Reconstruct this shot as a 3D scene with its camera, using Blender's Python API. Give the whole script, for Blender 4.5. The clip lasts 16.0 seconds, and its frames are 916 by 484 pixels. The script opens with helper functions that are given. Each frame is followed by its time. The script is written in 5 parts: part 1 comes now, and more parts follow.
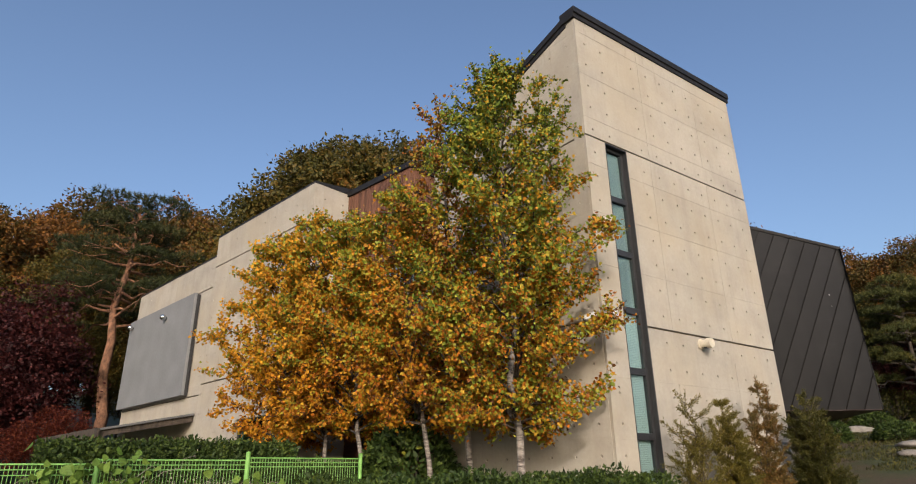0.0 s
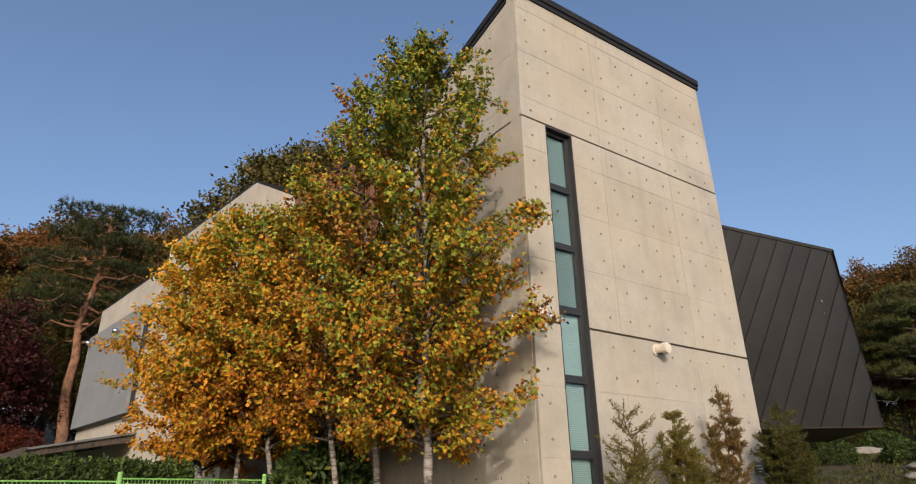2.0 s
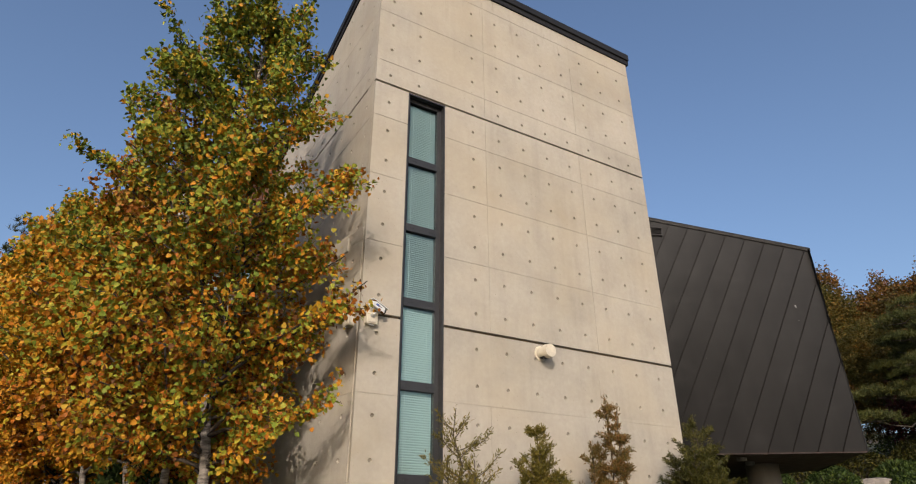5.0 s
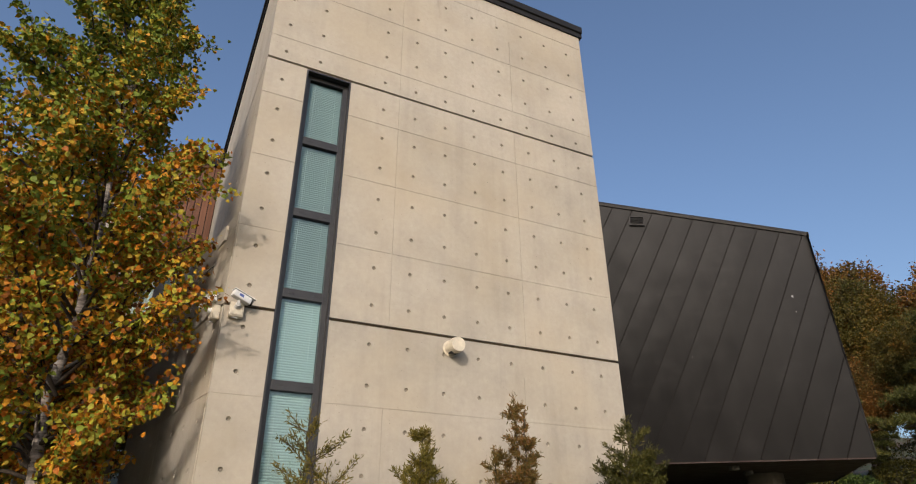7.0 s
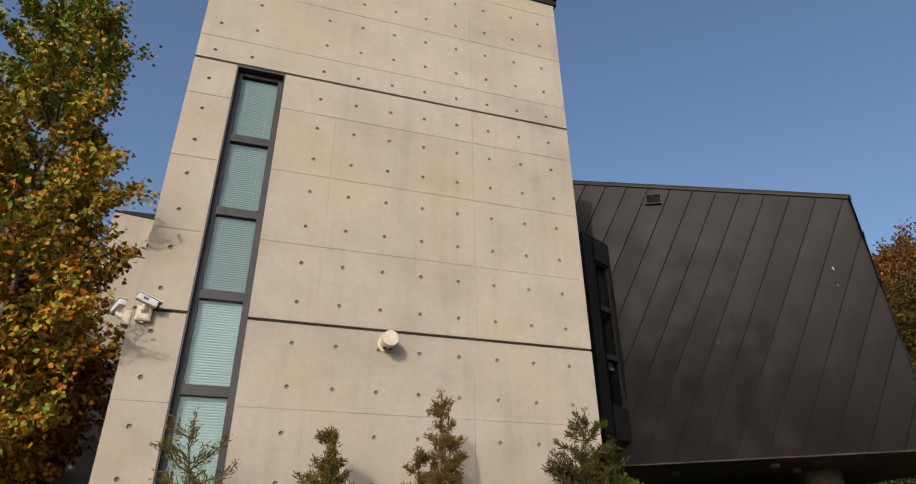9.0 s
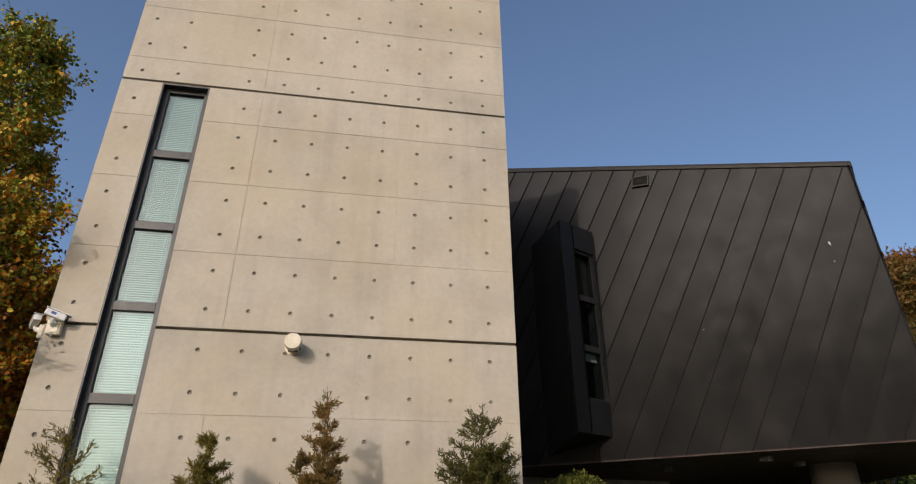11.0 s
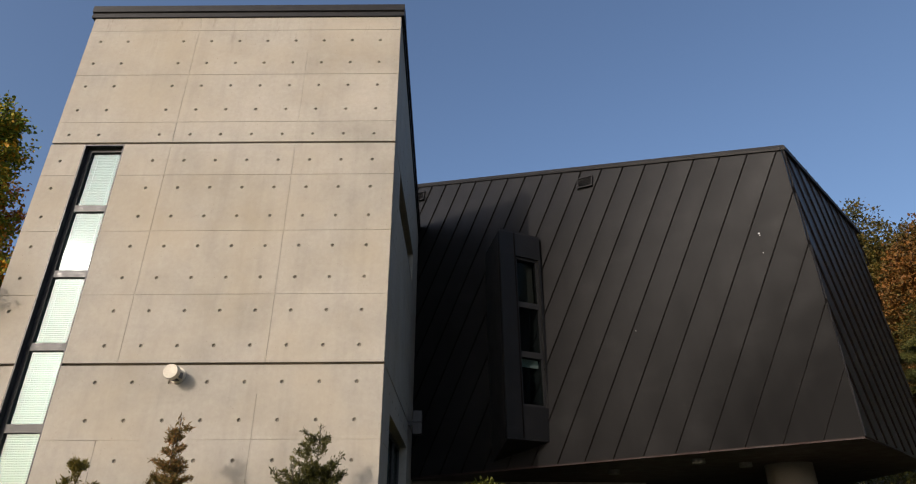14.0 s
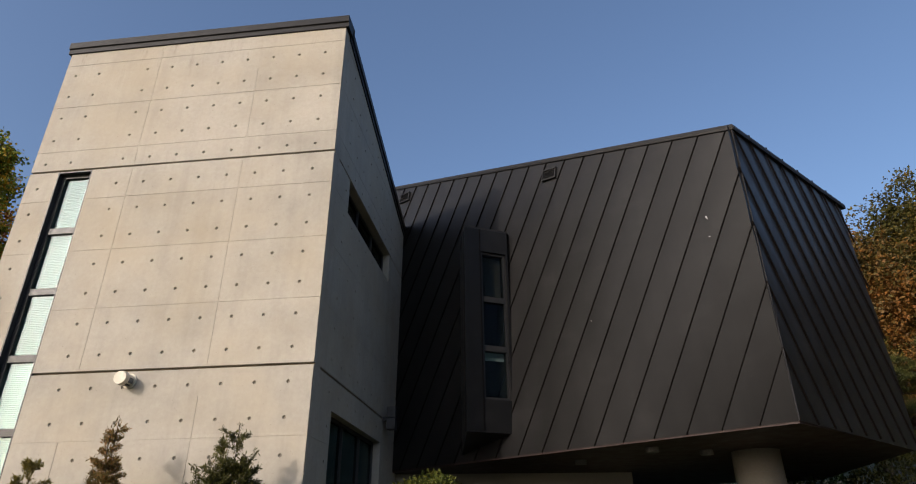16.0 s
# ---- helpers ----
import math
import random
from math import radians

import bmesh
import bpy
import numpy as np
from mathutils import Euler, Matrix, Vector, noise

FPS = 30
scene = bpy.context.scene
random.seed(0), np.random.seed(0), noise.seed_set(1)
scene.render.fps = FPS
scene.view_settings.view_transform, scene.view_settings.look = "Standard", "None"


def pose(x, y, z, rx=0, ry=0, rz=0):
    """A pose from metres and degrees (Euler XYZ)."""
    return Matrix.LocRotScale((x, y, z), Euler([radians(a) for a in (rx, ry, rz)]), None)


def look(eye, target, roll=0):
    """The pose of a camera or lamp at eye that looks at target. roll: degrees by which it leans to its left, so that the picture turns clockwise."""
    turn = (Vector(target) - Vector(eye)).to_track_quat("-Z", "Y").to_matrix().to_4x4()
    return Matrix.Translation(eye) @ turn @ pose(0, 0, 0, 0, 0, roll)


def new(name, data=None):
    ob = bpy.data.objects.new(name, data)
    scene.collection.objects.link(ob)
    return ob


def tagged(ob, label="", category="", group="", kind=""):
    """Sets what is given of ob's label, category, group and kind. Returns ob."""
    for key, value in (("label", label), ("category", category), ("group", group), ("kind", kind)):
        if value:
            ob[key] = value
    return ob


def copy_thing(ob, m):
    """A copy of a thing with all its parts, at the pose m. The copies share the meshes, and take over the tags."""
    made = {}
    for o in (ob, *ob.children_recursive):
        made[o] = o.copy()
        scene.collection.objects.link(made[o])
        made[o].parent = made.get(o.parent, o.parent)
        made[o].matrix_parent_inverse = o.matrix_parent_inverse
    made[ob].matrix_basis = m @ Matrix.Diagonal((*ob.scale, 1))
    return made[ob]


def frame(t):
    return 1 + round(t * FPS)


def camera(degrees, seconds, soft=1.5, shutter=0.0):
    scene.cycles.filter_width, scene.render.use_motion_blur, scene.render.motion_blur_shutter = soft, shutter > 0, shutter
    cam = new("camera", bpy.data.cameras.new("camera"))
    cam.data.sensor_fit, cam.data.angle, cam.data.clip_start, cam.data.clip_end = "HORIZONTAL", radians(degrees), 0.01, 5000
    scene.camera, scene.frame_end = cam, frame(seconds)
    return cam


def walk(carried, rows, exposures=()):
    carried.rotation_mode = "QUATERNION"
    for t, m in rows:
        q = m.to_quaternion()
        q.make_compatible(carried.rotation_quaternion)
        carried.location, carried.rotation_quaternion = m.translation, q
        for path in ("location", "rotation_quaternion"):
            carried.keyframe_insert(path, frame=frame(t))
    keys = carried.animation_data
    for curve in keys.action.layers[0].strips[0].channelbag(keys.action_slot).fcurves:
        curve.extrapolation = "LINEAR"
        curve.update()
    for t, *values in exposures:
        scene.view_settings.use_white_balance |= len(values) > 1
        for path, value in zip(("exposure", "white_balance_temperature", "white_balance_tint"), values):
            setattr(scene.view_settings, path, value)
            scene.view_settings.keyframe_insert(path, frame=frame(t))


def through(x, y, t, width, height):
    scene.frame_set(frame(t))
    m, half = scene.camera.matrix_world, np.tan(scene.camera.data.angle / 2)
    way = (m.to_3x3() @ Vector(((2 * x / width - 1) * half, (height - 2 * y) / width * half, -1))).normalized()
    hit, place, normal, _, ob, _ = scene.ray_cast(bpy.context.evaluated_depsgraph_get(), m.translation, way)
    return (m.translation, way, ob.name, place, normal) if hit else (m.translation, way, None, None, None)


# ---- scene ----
cam = camera(72.9, 16.0, soft=1.1)
PATH = [
    (0, (0.04, -0.107, 1.536), (1.145, 1.403, 2.242), -0.8),
    (0.5, (0.557, -0.082, 1.486), (1.643, 1.436, 2.206), -0.8),
    (1, (1.094, -0.017, 1.475), (2.162, 1.505, 2.214), -0.7),
    (1.5, (1.653, -0.004, 1.49), (2.71, 1.517, 2.244), -0.7),
    (2, (2.214, 0.042, 1.509), (3.262, 1.561, 2.28), -0.7),
    (2.5, (2.769, 0.051, 1.503), (3.808, 1.566, 2.294), -0.7),
    (3, (3.348, -0.054, 1.522), (4.363, 1.47, 2.324), -0.4),
    (3.5, (3.917, -0.032, 1.547), (4.91, 1.502, 2.36), -0.3),
    (4, (4.506, -0.017, 1.526), (5.485, 1.518, 2.354), -0.3),
    (6.5, (7.319, -0.015, 1.505), (8.159, 1.566, 2.398), -0.2),
    (7, (7.888, -0.076, 1.529), (8.69, 1.52, 2.429), -0.3),
    (7.5, (8.445, -0.039, 1.545), (9.184, 1.584, 2.451), -0.4),
    (8, (8.979, -0.081, 1.538), (9.646, 1.57, 2.448), -0.4),
    (8.5, (9.459, -0.167, 1.54), (10.054, 1.507, 2.459), -0.6),
    (9, (9.968, -0.171, 1.55), (10.512, 1.518, 2.471), -0.6),
    (11.5, (12.593, -0.644, 1.614), (12.853, 1.118, 2.524), -0.5),
    (12, (13.008, -0.683, 1.609), (13.248, 1.079, 2.524), -0.8),
    (12.5, (13.492, -0.841, 1.715), (13.702, 0.929, 2.624), -0.7),
    (13, (14.109, -0.997, 1.711), (14.252, 0.779, 2.62), -0.4),
    (13.5, (14.686, -1.205, 1.701), (14.762, 0.576, 2.607), -0.2),
    (14, (15.263, -1.366, 1.731), (15.26, 0.419, 2.632), -0.3),
    (14.5, (15.774, -1.357, 1.72), (15.712, 0.421, 2.632), -0.4),
    (15, (16.251, -1.511, 1.73), (16.148, 0.27, 2.635), -0.5),
    (15.5, (16.779, -1.559, 1.696), (16.626, 0.224, 2.59), -0.4),
    (16, (17.372, -1.515, 1.671), (17.161, 0.266, 2.557), -0.5),
]
walk(cam, [(t, look(eye, target, roll)) for t, eye, target, roll in PATH],
     exposures=[(0, 0.40, 6330, 13), (4, 0.29, 6330, 13), (7, 0.24, 6330, 13), (9, 0.12, 6310, 13), (12.5, 0.10, 6280, 13), (14, 0.14, 6230, 13), (16, 0.32, 6180, 13)])

# ---- light ----
SUN_FROM = Vector((-2.65, -3.89, 1.84)).normalized()
world = bpy.data.worlds.new("sky")
scene.world = world
world.use_nodes = True
wn = world.node_tree.nodes
sky = wn.new("ShaderNodeTexSky")
sky.sky_type, sky.sun_disc = "NISHITA", False
sky.sun_elevation = math.asin(SUN_FROM.z)
sky.sun_rotation = math.atan2(SUN_FROM.x, SUN_FROM.y) % (2 * math.pi)
sky.air_density, sky.dust_density, sky.ozone_density = 1.0, 4.0, 2.4
wn["Background"].inputs["Strength"].default_value = 0.15
world.node_tree.links.new(sky.outputs["Color"], wn["Background"].inputs["Color"])
sun = new("sun", bpy.data.lights.new("sun", "SUN"))
sun.data.energy, sun.data.angle, sun.data.color = 1.75, radians(0.53), (1.0, 0.88, 0.74)
sun.matrix_world = look(SUN_FROM * 60, (0, 0, 0))


# ---- materials ----
class Nodes:
    """A small builder for node materials."""

    def __init__(self, name, rough=0.7, metal=0.0):
        self.m = bpy.data.materials.new(name)
        self.m.use_nodes = True
        self.t = self.m.node_tree
        self.b = self.t.nodes["Principled BSDF"]
        self.b.inputs["Roughness"].default_value = rough
        self.b.inputs["Metallic"].default_value = metal
        self.co = self.add("ShaderNodeTexCoord").outputs["Object"]

    def add(self, kind, **inputs):
        n = self.t.nodes.new(kind)
        for k, v in inputs.items():
            k = k.replace("_", " ")
            if isinstance(v, bpy.types.NodeSocket):
                self.t.links.new(v, n.inputs[k])
            else:
                n.inputs[k].default_value = v
        return n

    def link(self, a, b):
        self.t.links.new(a, b)

    def noise(self, scale, detail=4, rough=0.55, co=None, stretch=None):
        src = co or self.co
        if stretch:
            mp = self.add("ShaderNodeMapping", Vector=src, Scale=stretch)
            src = mp.outputs["Vector"]
        return self.add("ShaderNodeTexNoise", Vector=src, Scale=scale, Detail=detail, Roughness=rough).outputs["Fac"]

    def ramp(self, fac, stops, mode="LINEAR"):
        n = self.add("ShaderNodeValToRGB", Fac=fac)
        e = n.color_ramp.elements
        n.color_ramp.interpolation = mode
        while len(e) < len(stops):
            e.new(0.5)
        for el, (p, c) in zip(e, stops):
            el.position = p
            el.color = (c, c, c, 1) if isinstance(c, (int, float)) else (*c, 1)
        return n.outputs["Color"]

    def mix(self, fac, a, b, blend="MIX"):
        n = self.t.nodes.new("ShaderNodeMix")
        n.data_type, n.blend_type = "RGBA", blend
        for sock, v in ((n.inputs[0], fac), (n.inputs[6], a), (n.inputs[7], b)):
            if isinstance(v, bpy.types.NodeSocket):
                self.t.links.new(v, sock)
            elif isinstance(v, (int, float)):
                sock.default_value = v
            else:
                sock.default_value = (*v, 1)
        return n.outputs[2]

    def math(self, op, a, b=0.0):
        n = self.t.nodes.new("ShaderNodeMath")
        n.operation = op
        for sock, v in ((n.inputs[0], a), (n.inputs[1], b)):
            if isinstance(v, bpy.types.NodeSocket):
                self.t.links.new(v, sock)
            else:
                sock.default_value = v
        return n.outputs[0]

    def color(self, c):
        if isinstance(c, bpy.types.NodeSocket):
            self.link(c, self.b.inputs["Base Color"])
        else:
            self.b.inputs["Base Color"].default_value = (*c, 1)
        return self

    def bump(self, height, strength=0.3, distance=0.01):
        n = self.add("ShaderNodeBump", Height=height, Strength=strength, Distance=distance)
        self.link(n.outputs["Normal"], self.b.inputs["Normal"])
        return self

    def rough(self, s):
        self.link(s, self.b.inputs["Roughness"])
        return self


def concrete_material(name, base, pw=2.055, ph=1.028, u0=10.475, z0=5.205):
    """Fair-faced concrete: a tone for each form panel, clouds, pores, drip stains."""
    n = Nodes(name, 0.85)
    sep = n.add("ShaderNodeSeparateXYZ", Vector=n.co)
    fu = n.math("FLOOR", n.math("DIVIDE", n.math("SUBTRACT", sep.outputs["X"], u0), pw))
    fz = n.math("FLOOR", n.math("DIVIDE", n.math("SUBTRACT", sep.outputs["Z"], z0), ph))
    comb = n.add("ShaderNodeCombineXYZ", X=fu, Y=fz, Z=3.7)
    wn_ = n.add("ShaderNodeTexWhiteNoise", Vector=comb.outputs["Vector"])
    tone = n.ramp(wn_.outputs["Value"], [(0.0, 0.95), (1.0, 1.03)])
    clouds = n.ramp(n.noise(0.9, 6, 0.62), [(0.3, 0.80), (0.52, 0.98), (0.75, 1.10)])
    fine = n.ramp(n.noise(14, 5, 0.7), [(0.3, 0.90), (0.7, 1.06)])
    drips = n.ramp(n.noise(2.2, 5, 0.6, stretch=(1.6, 1, 0.12)), [(0.50, 1.0), (0.72, 0.80)])
    c = n.mix(1.0, base, tone, "MULTIPLY")
    c = n.mix(1.0, c, clouds, "MULTIPLY")
    c = n.mix(0.8, c, fine, "MULTIPLY")
    c = n.mix(0.55, c, drips, "MULTIPLY")
    warm = n.ramp(n.noise(0.55, 4, 0.6), [(0.42, 0.0), (0.70, 0.5)])
    c = n.mix(warm, c, (base[0] * 0.95, base[1] * 0.86, base[2] * 0.70))
    pale = n.ramp(n.noise(1.7, 6, 0.7), [(0.60, 0.0), (0.72, 0.32)])
    c = n.mix(pale, c, (base[0] * 1.14, base[1] * 1.17, base[2] * 1.22))
    high = n.ramp(n.math("DIVIDE", sep.outputs["Z"], 12.0), [(0.80, 0.0), (0.90, 1.0)])
    run = n.ramp(n.noise(3.0, 6, 0.7, stretch=(1.5, 1, 0.25)), [(0.56, 0.0), (0.68, 0.55)])
    c = n.mix(n.math("MULTIPLY", run, high), c, (0.15, 0.125, 0.09))
    pores = n.add("ShaderNodeTexVoronoi", Vector=n.co, Scale=15.0)
    spot = n.ramp(pores.outputs["Distance"], [(0.045, 1.0), (0.075, 0.0)])
    keep = n.ramp(n.noise(3.1, 2), [(0.42, 0.0), (0.52, 1.0)])
    pit = n.math("MULTIPLY", spot, keep)
    c = n.mix(n.math("MULTIPLY", pit, 0.75), c, (0.16, 0.14, 0.11))
    n.color(c)
    h = n.math("SUBTRACT", n.math("MULTIPLY", n.noise(30, 4, 0.7), 0.25), pit)
    return n.bump(h, 0.25, 0.006).m


CONCRETE = concrete_material("fair_faced_concrete", (0.408, 0.372, 0.312))
CONCRETE_FAR = concrete_material("fair_faced_concrete_wing", (0.408, 0.372, 0.312), u0=0.0, z0=4.3)


def plain(name, c, rough=0.6, metal=0.0, scale=6.0, spread=0.25, bump=0.0, spec=0.5):
    """A painted or cast surface with a little cloud and grain."""
    n = Nodes(name, rough, metal)
    n.b.inputs["Specular IOR Level"].default_value = spec
    a = n.ramp(n.noise(scale, 5, 0.6), [(0.3, 1 - spread), (0.7, 1 + spread * 0.6)])
    b = n.ramp(n.noise(scale * 9, 3, 0.6), [(0.3, 1 - spread * 0.4), (0.7, 1 + spread * 0.3)])
    n.color(n.mix(1.0, n.mix(1.0, c, a, "MULTIPLY"), b, "MULTIPLY"))
    n.rough(n.ramp(n.noise(scale * 2, 4), [(0.3, max(rough - 0.1, 0.02)), (0.7, min(rough + 0.1, 1))]))
    if bump:
        n.bump(n.noise(scale * 8, 4), bump, 0.004)
    return n.m


def zinc_material(name, base):
    """Dark matt coated sheet: soft clouds and painted buckling highlights across each tray, scuffs, dust, and a sheen
    that grows towards grazing.
    """
    n = Nodes(name, 0.5, 0.0)
    a = n.ramp(n.noise(0.8, 4, 0.55), [(0.3, 0.80), (0.7, 1.20)])
    # Lighter blotches put the soft highlights of buckled trays into the colour.
    cloud = n.ramp(n.noise(1.5, 3, 0.5, stretch=(0.8, 0.8, 1.5)), [(0.35, 0.88), (0.56, 1.0), (0.70, 1.34)])
    streak = n.ramp(n.noise(3.0, 4, 0.6, stretch=(1.0, 1, 0.15)), [(0.35, 0.9), (0.75, 1.2)])
    per = n.ramp(n.add("ShaderNodeObjectInfo").outputs["Random"], [(0, 0.88), (1, 1.14)])
    c = n.mix(1.0, n.mix(1.0, n.mix(1.0, base, a, "MULTIPLY"), streak, "MULTIPLY"), per, "MULTIPLY")
    c = n.mix(1.0, c, cloud, "MULTIPLY")
    scuff = n.ramp(n.noise(2.3, 6, 0.75), [(0.64, 0.0), (0.76, 0.30)])
    c = n.mix(scuff, c, (0.042, 0.039, 0.037))
    fleck = n.ramp(n.noise(21.0, 3, 0.7, stretch=(1, 1, 0.5)), [(0.74, 0.0), (0.79, 0.35)])
    n.color(n.mix(fleck, c, (0.08, 0.075, 0.07)))
    face = n.add("ShaderNodeLayerWeight", Blend=0.5).outputs["Facing"]
    n.link(n.ramp(face, [(0.04, 0.02), (0.15, 0.15), (0.55, 0.42), (0.90, 0.80)]), n.b.inputs["Specular IOR Level"])
    n.rough(n.ramp(n.noise(1.9, 5, 0.6), [(0.3, 0.36), (0.7, 0.50)]))
    return n.bump(n.noise(1.1, 2, 0.4, stretch=(1.3, 1, 0.8)), 0.16, 0.02).m


ZINC = zinc_material("dark_zinc_sheet", (0.0105, 0.0100, 0.0099))
# Seams of the same zinc; their thin shadow lines are put into the near-black colour.
SEAM_SHADE = plain("zinc_seam_shade", (0.0042, 0.0030, 0.0026), 0.55, 0.0, spec=0.08)
COPING = plain("coping_metal", (0.020, 0.019, 0.019), 0.5, 0.0, spec=0.2)
FRAME = plain("window_frame_metal", (0.028, 0.028, 0.030), 0.45, 0.0)
# Near-black: the darkness of unlit rooms and hidden cores put into the colour.
DARK = plain("unlit_interior", (0.012, 0.012, 0.013), 0.9)
SLAT = plain("blind_slat", (0.55, 0.565, 0.54), 0.55, 0, 2, 0.06)
WHITE = plain("white_plastic", (0.72, 0.72, 0.70), 0.45, 0, 8, 0.12)
CREAM = plain("cream_plastic", (0.62, 0.56, 0.44), 0.5, 0, 8, 0.18)
BLACK = plain("black_plastic", (0.02, 0.02, 0.02), 0.35)
GREYPANEL = plain("grey_render", (0.20, 0.205, 0.21), 0.8, 0, 1.3, 0.16, 0.1)
WOOD_ = Nodes("cedar_board", 0.65)
_g = WOOD_.ramp(WOOD_.noise(9.0, 6, 0.65, stretch=(3, 3, 0.12)), [(0.3, 0.65), (0.7, 1.2)])
_r = WOOD_.ramp(WOOD_.add("ShaderNodeObjectInfo").outputs["Random"], [(0, 0.70), (1, 1.25)])
WOOD = WOOD_.color(WOOD_.mix(1.0, WOOD_.mix(1.0, (0.15, 0.066, 0.037), _g, "MULTIPLY"), _r, "MULTIPLY")).m
CORTEN = plain("rust_brown_wall", (0.13, 0.045, 0.025), 0.85, 0, 1.5, 0.4, 0.2)
SOFFIT = plain("soffit_board", (0.03, 0.013, 0.010), 0.7, 0, 2, 0.3)
GREEN = plain("green_paint", (0.20, 0.42, 0.10), 0.4, 0, 5, 0.2)
PLUG = plain("tie_hole_mortar", (0.21, 0.185, 0.15), 0.95)
# Darker concrete tone for groove floors: the shade in the groove as colour.
GROOVE_SHADE = plain("groove_shade", (0.15, 0.125, 0.085), 0.9, 0, 5, 0.35)
TILE = plain("column_tile", (0.12, 0.11, 0.10), 0.7, 0, 3, 0.2)
STEEL = plain("polished_steel", (0.7, 0.7, 0.7), 0.12, 1.0, 3, 0.05)
ROOFING = plain("grey_roofing", (0.12, 0.12, 0.12), 0.8, 0, 2, 0.3)
STONE = plain("granite", (0.27, 0.24, 0.205), 0.9, 0, 2.5, 0.4, 0.5)
WHITEWALL = plain("white_render", (0.30, 0.285, 0.265), 0.85, 0, 1.5, 0.1, 0.1)
PLAQUE = plain("bronze_plaque", (0.10, 0.115, 0.12), 0.4, 0.6)
BLUE = plain("blue_sticker", (0.08, 0.12, 0.35), 0.4)
CURTAIN = plain("brown_curtain", (0.07, 0.055, 0.045), 0.9, 0, 4, 0.3)


def glass_material(name, tint, gloss):
    n = Nodes(name)
    t = n.t
    face = n.add("ShaderNodeLayerWeight", Blend=0.5).outputs["Facing"]
    fac = n.math("ADD", n.math("MULTIPLY", n.math("POWER", face, 5.0), 0.2 + 0.4 * gloss), 0.045 * gloss)
    tr = n.add("ShaderNodeBsdfTransparent", Color=(*tint, 1))
    gl = n.add("ShaderNodeBsdfGlossy", Color=(0.9, 0.97, 1.0, 1), Roughness=0.03)
    mx = t.nodes.new("ShaderNodeMixShader")
    t.links.new(fac, mx.inputs[0])
    t.links.new(tr.outputs[0], mx.inputs[1])
    t.links.new(gl.outputs[0], mx.inputs[2])
    t.links.new(mx.outputs[0], t.nodes["Material Output"].inputs["Surface"])
    return n.m


GLASS = glass_material("window_glass", (0.80, 0.92, 0.925), 1.0)
GLASS_DARK = glass_material("dark_window_glass", (0.50, 0.57, 0.57), 0.12)
GLASS_GREEN = glass_material("green_window_glass", (0.45, 0.68, 0.62), 1.0)


def leaf_material(name, stops, blotch=0.5, scale=0.7, through=0.09, turned=None):
    """Leaves whose colour goes leaf by leaf and drifts in patches over the crown; turned: the lower boughs and those by the wall have turned first."""
    n = Nodes(name, 0.6)
    n.b.inputs["Specular IOR Level"].default_value = 0.22
    r = n.add("ShaderNodeNewGeometry").outputs["Random Per Island"]
    patch = n.ramp(n.noise(scale, 3), [(0.3, 0.0), (0.7, 1.0)])
    f = n.math("ADD", n.math("MULTIPLY", r, 1 - blotch), n.math("MULTIPLY", patch, blotch))
    if turned:
        low, high, much = turned
        z = n.add("ShaderNodeSeparateXYZ", Vector=n.co).outputs["Z"]
        z = n.math("SUBTRACT", z, n.math("MULTIPLY", n.add("ShaderNodeSeparateXYZ", Vector=n.co).outputs["X"], 0.7))
        up = n.add("ShaderNodeMapRange", Value=z, From_Min=low, From_Max=high, To_Min=much, To_Max=-much).outputs["Result"]
        f = n.math("ADD", f, up)
    c = n.ramp(f, stops)
    shade = n.ramp(n.noise(40, 2), [(0.3, 0.75), (0.7, 1.15)])
    c = n.mix(1.0, c, shade, "MULTIPLY")
    n.color(c)
    tl = n.add("ShaderNodeBsdfTranslucent", Color=c)
    mx = n.t.nodes.new("ShaderNodeMixShader")
    mx.inputs[0].default_value = through
    n.link(n.b.outputs[0], mx.inputs[1])
    n.link(tl.outputs[0], mx.inputs[2])
    n.link(mx.outputs[0], n.t.nodes["Material Output"].inputs["Surface"])
    return n.m


G1, G2, YG = (0.066, 0.108, 0.014), (0.19, 0.235, 0.024), (0.33, 0.28, 0.023)
YO, OR, BR = (0.45, 0.222, 0.012), (0.40, 0.118, 0.007), (0.11, 0.042, 0.008)
LEAF_BIRCH = leaf_material("birch_leaf_green_gold", [(0.0, G1), (0.36, G2), (0.54, YG), (0.70, YO), (0.88, OR), (1.0, BR)], 0.26, 0.6, turned=(2.5, 7.9, 0.20))
LEAF_RUSTBIRCH = leaf_material("birch_leaf_thin_rust", [(0.0, G2), (0.22, YG), (0.45, (0.33, 0.15, 0.02)), (0.75, (0.30, 0.10, 0.015)), (1.0, BR)], 0.3, 0.6)
LEAF_GOLD = leaf_material("birch_leaf_gold", [(0.0, G1), (0.14, G2), (0.28, YG), (0.46, YO), (0.74, (0.58, 0.26, 0.012)), (0.96, OR), (1.0, BR)], 0.32, turned=(2.9, 7.6, 0.20))
LEAF_HALF = leaf_material("birch_leaf_half_gold", [(0.0, G1), (0.22, G2), (0.38, YG), (0.56, YO), (0.84, OR), (1.0, BR)], 0.34, turned=(2.9, 7.4, 0.19))
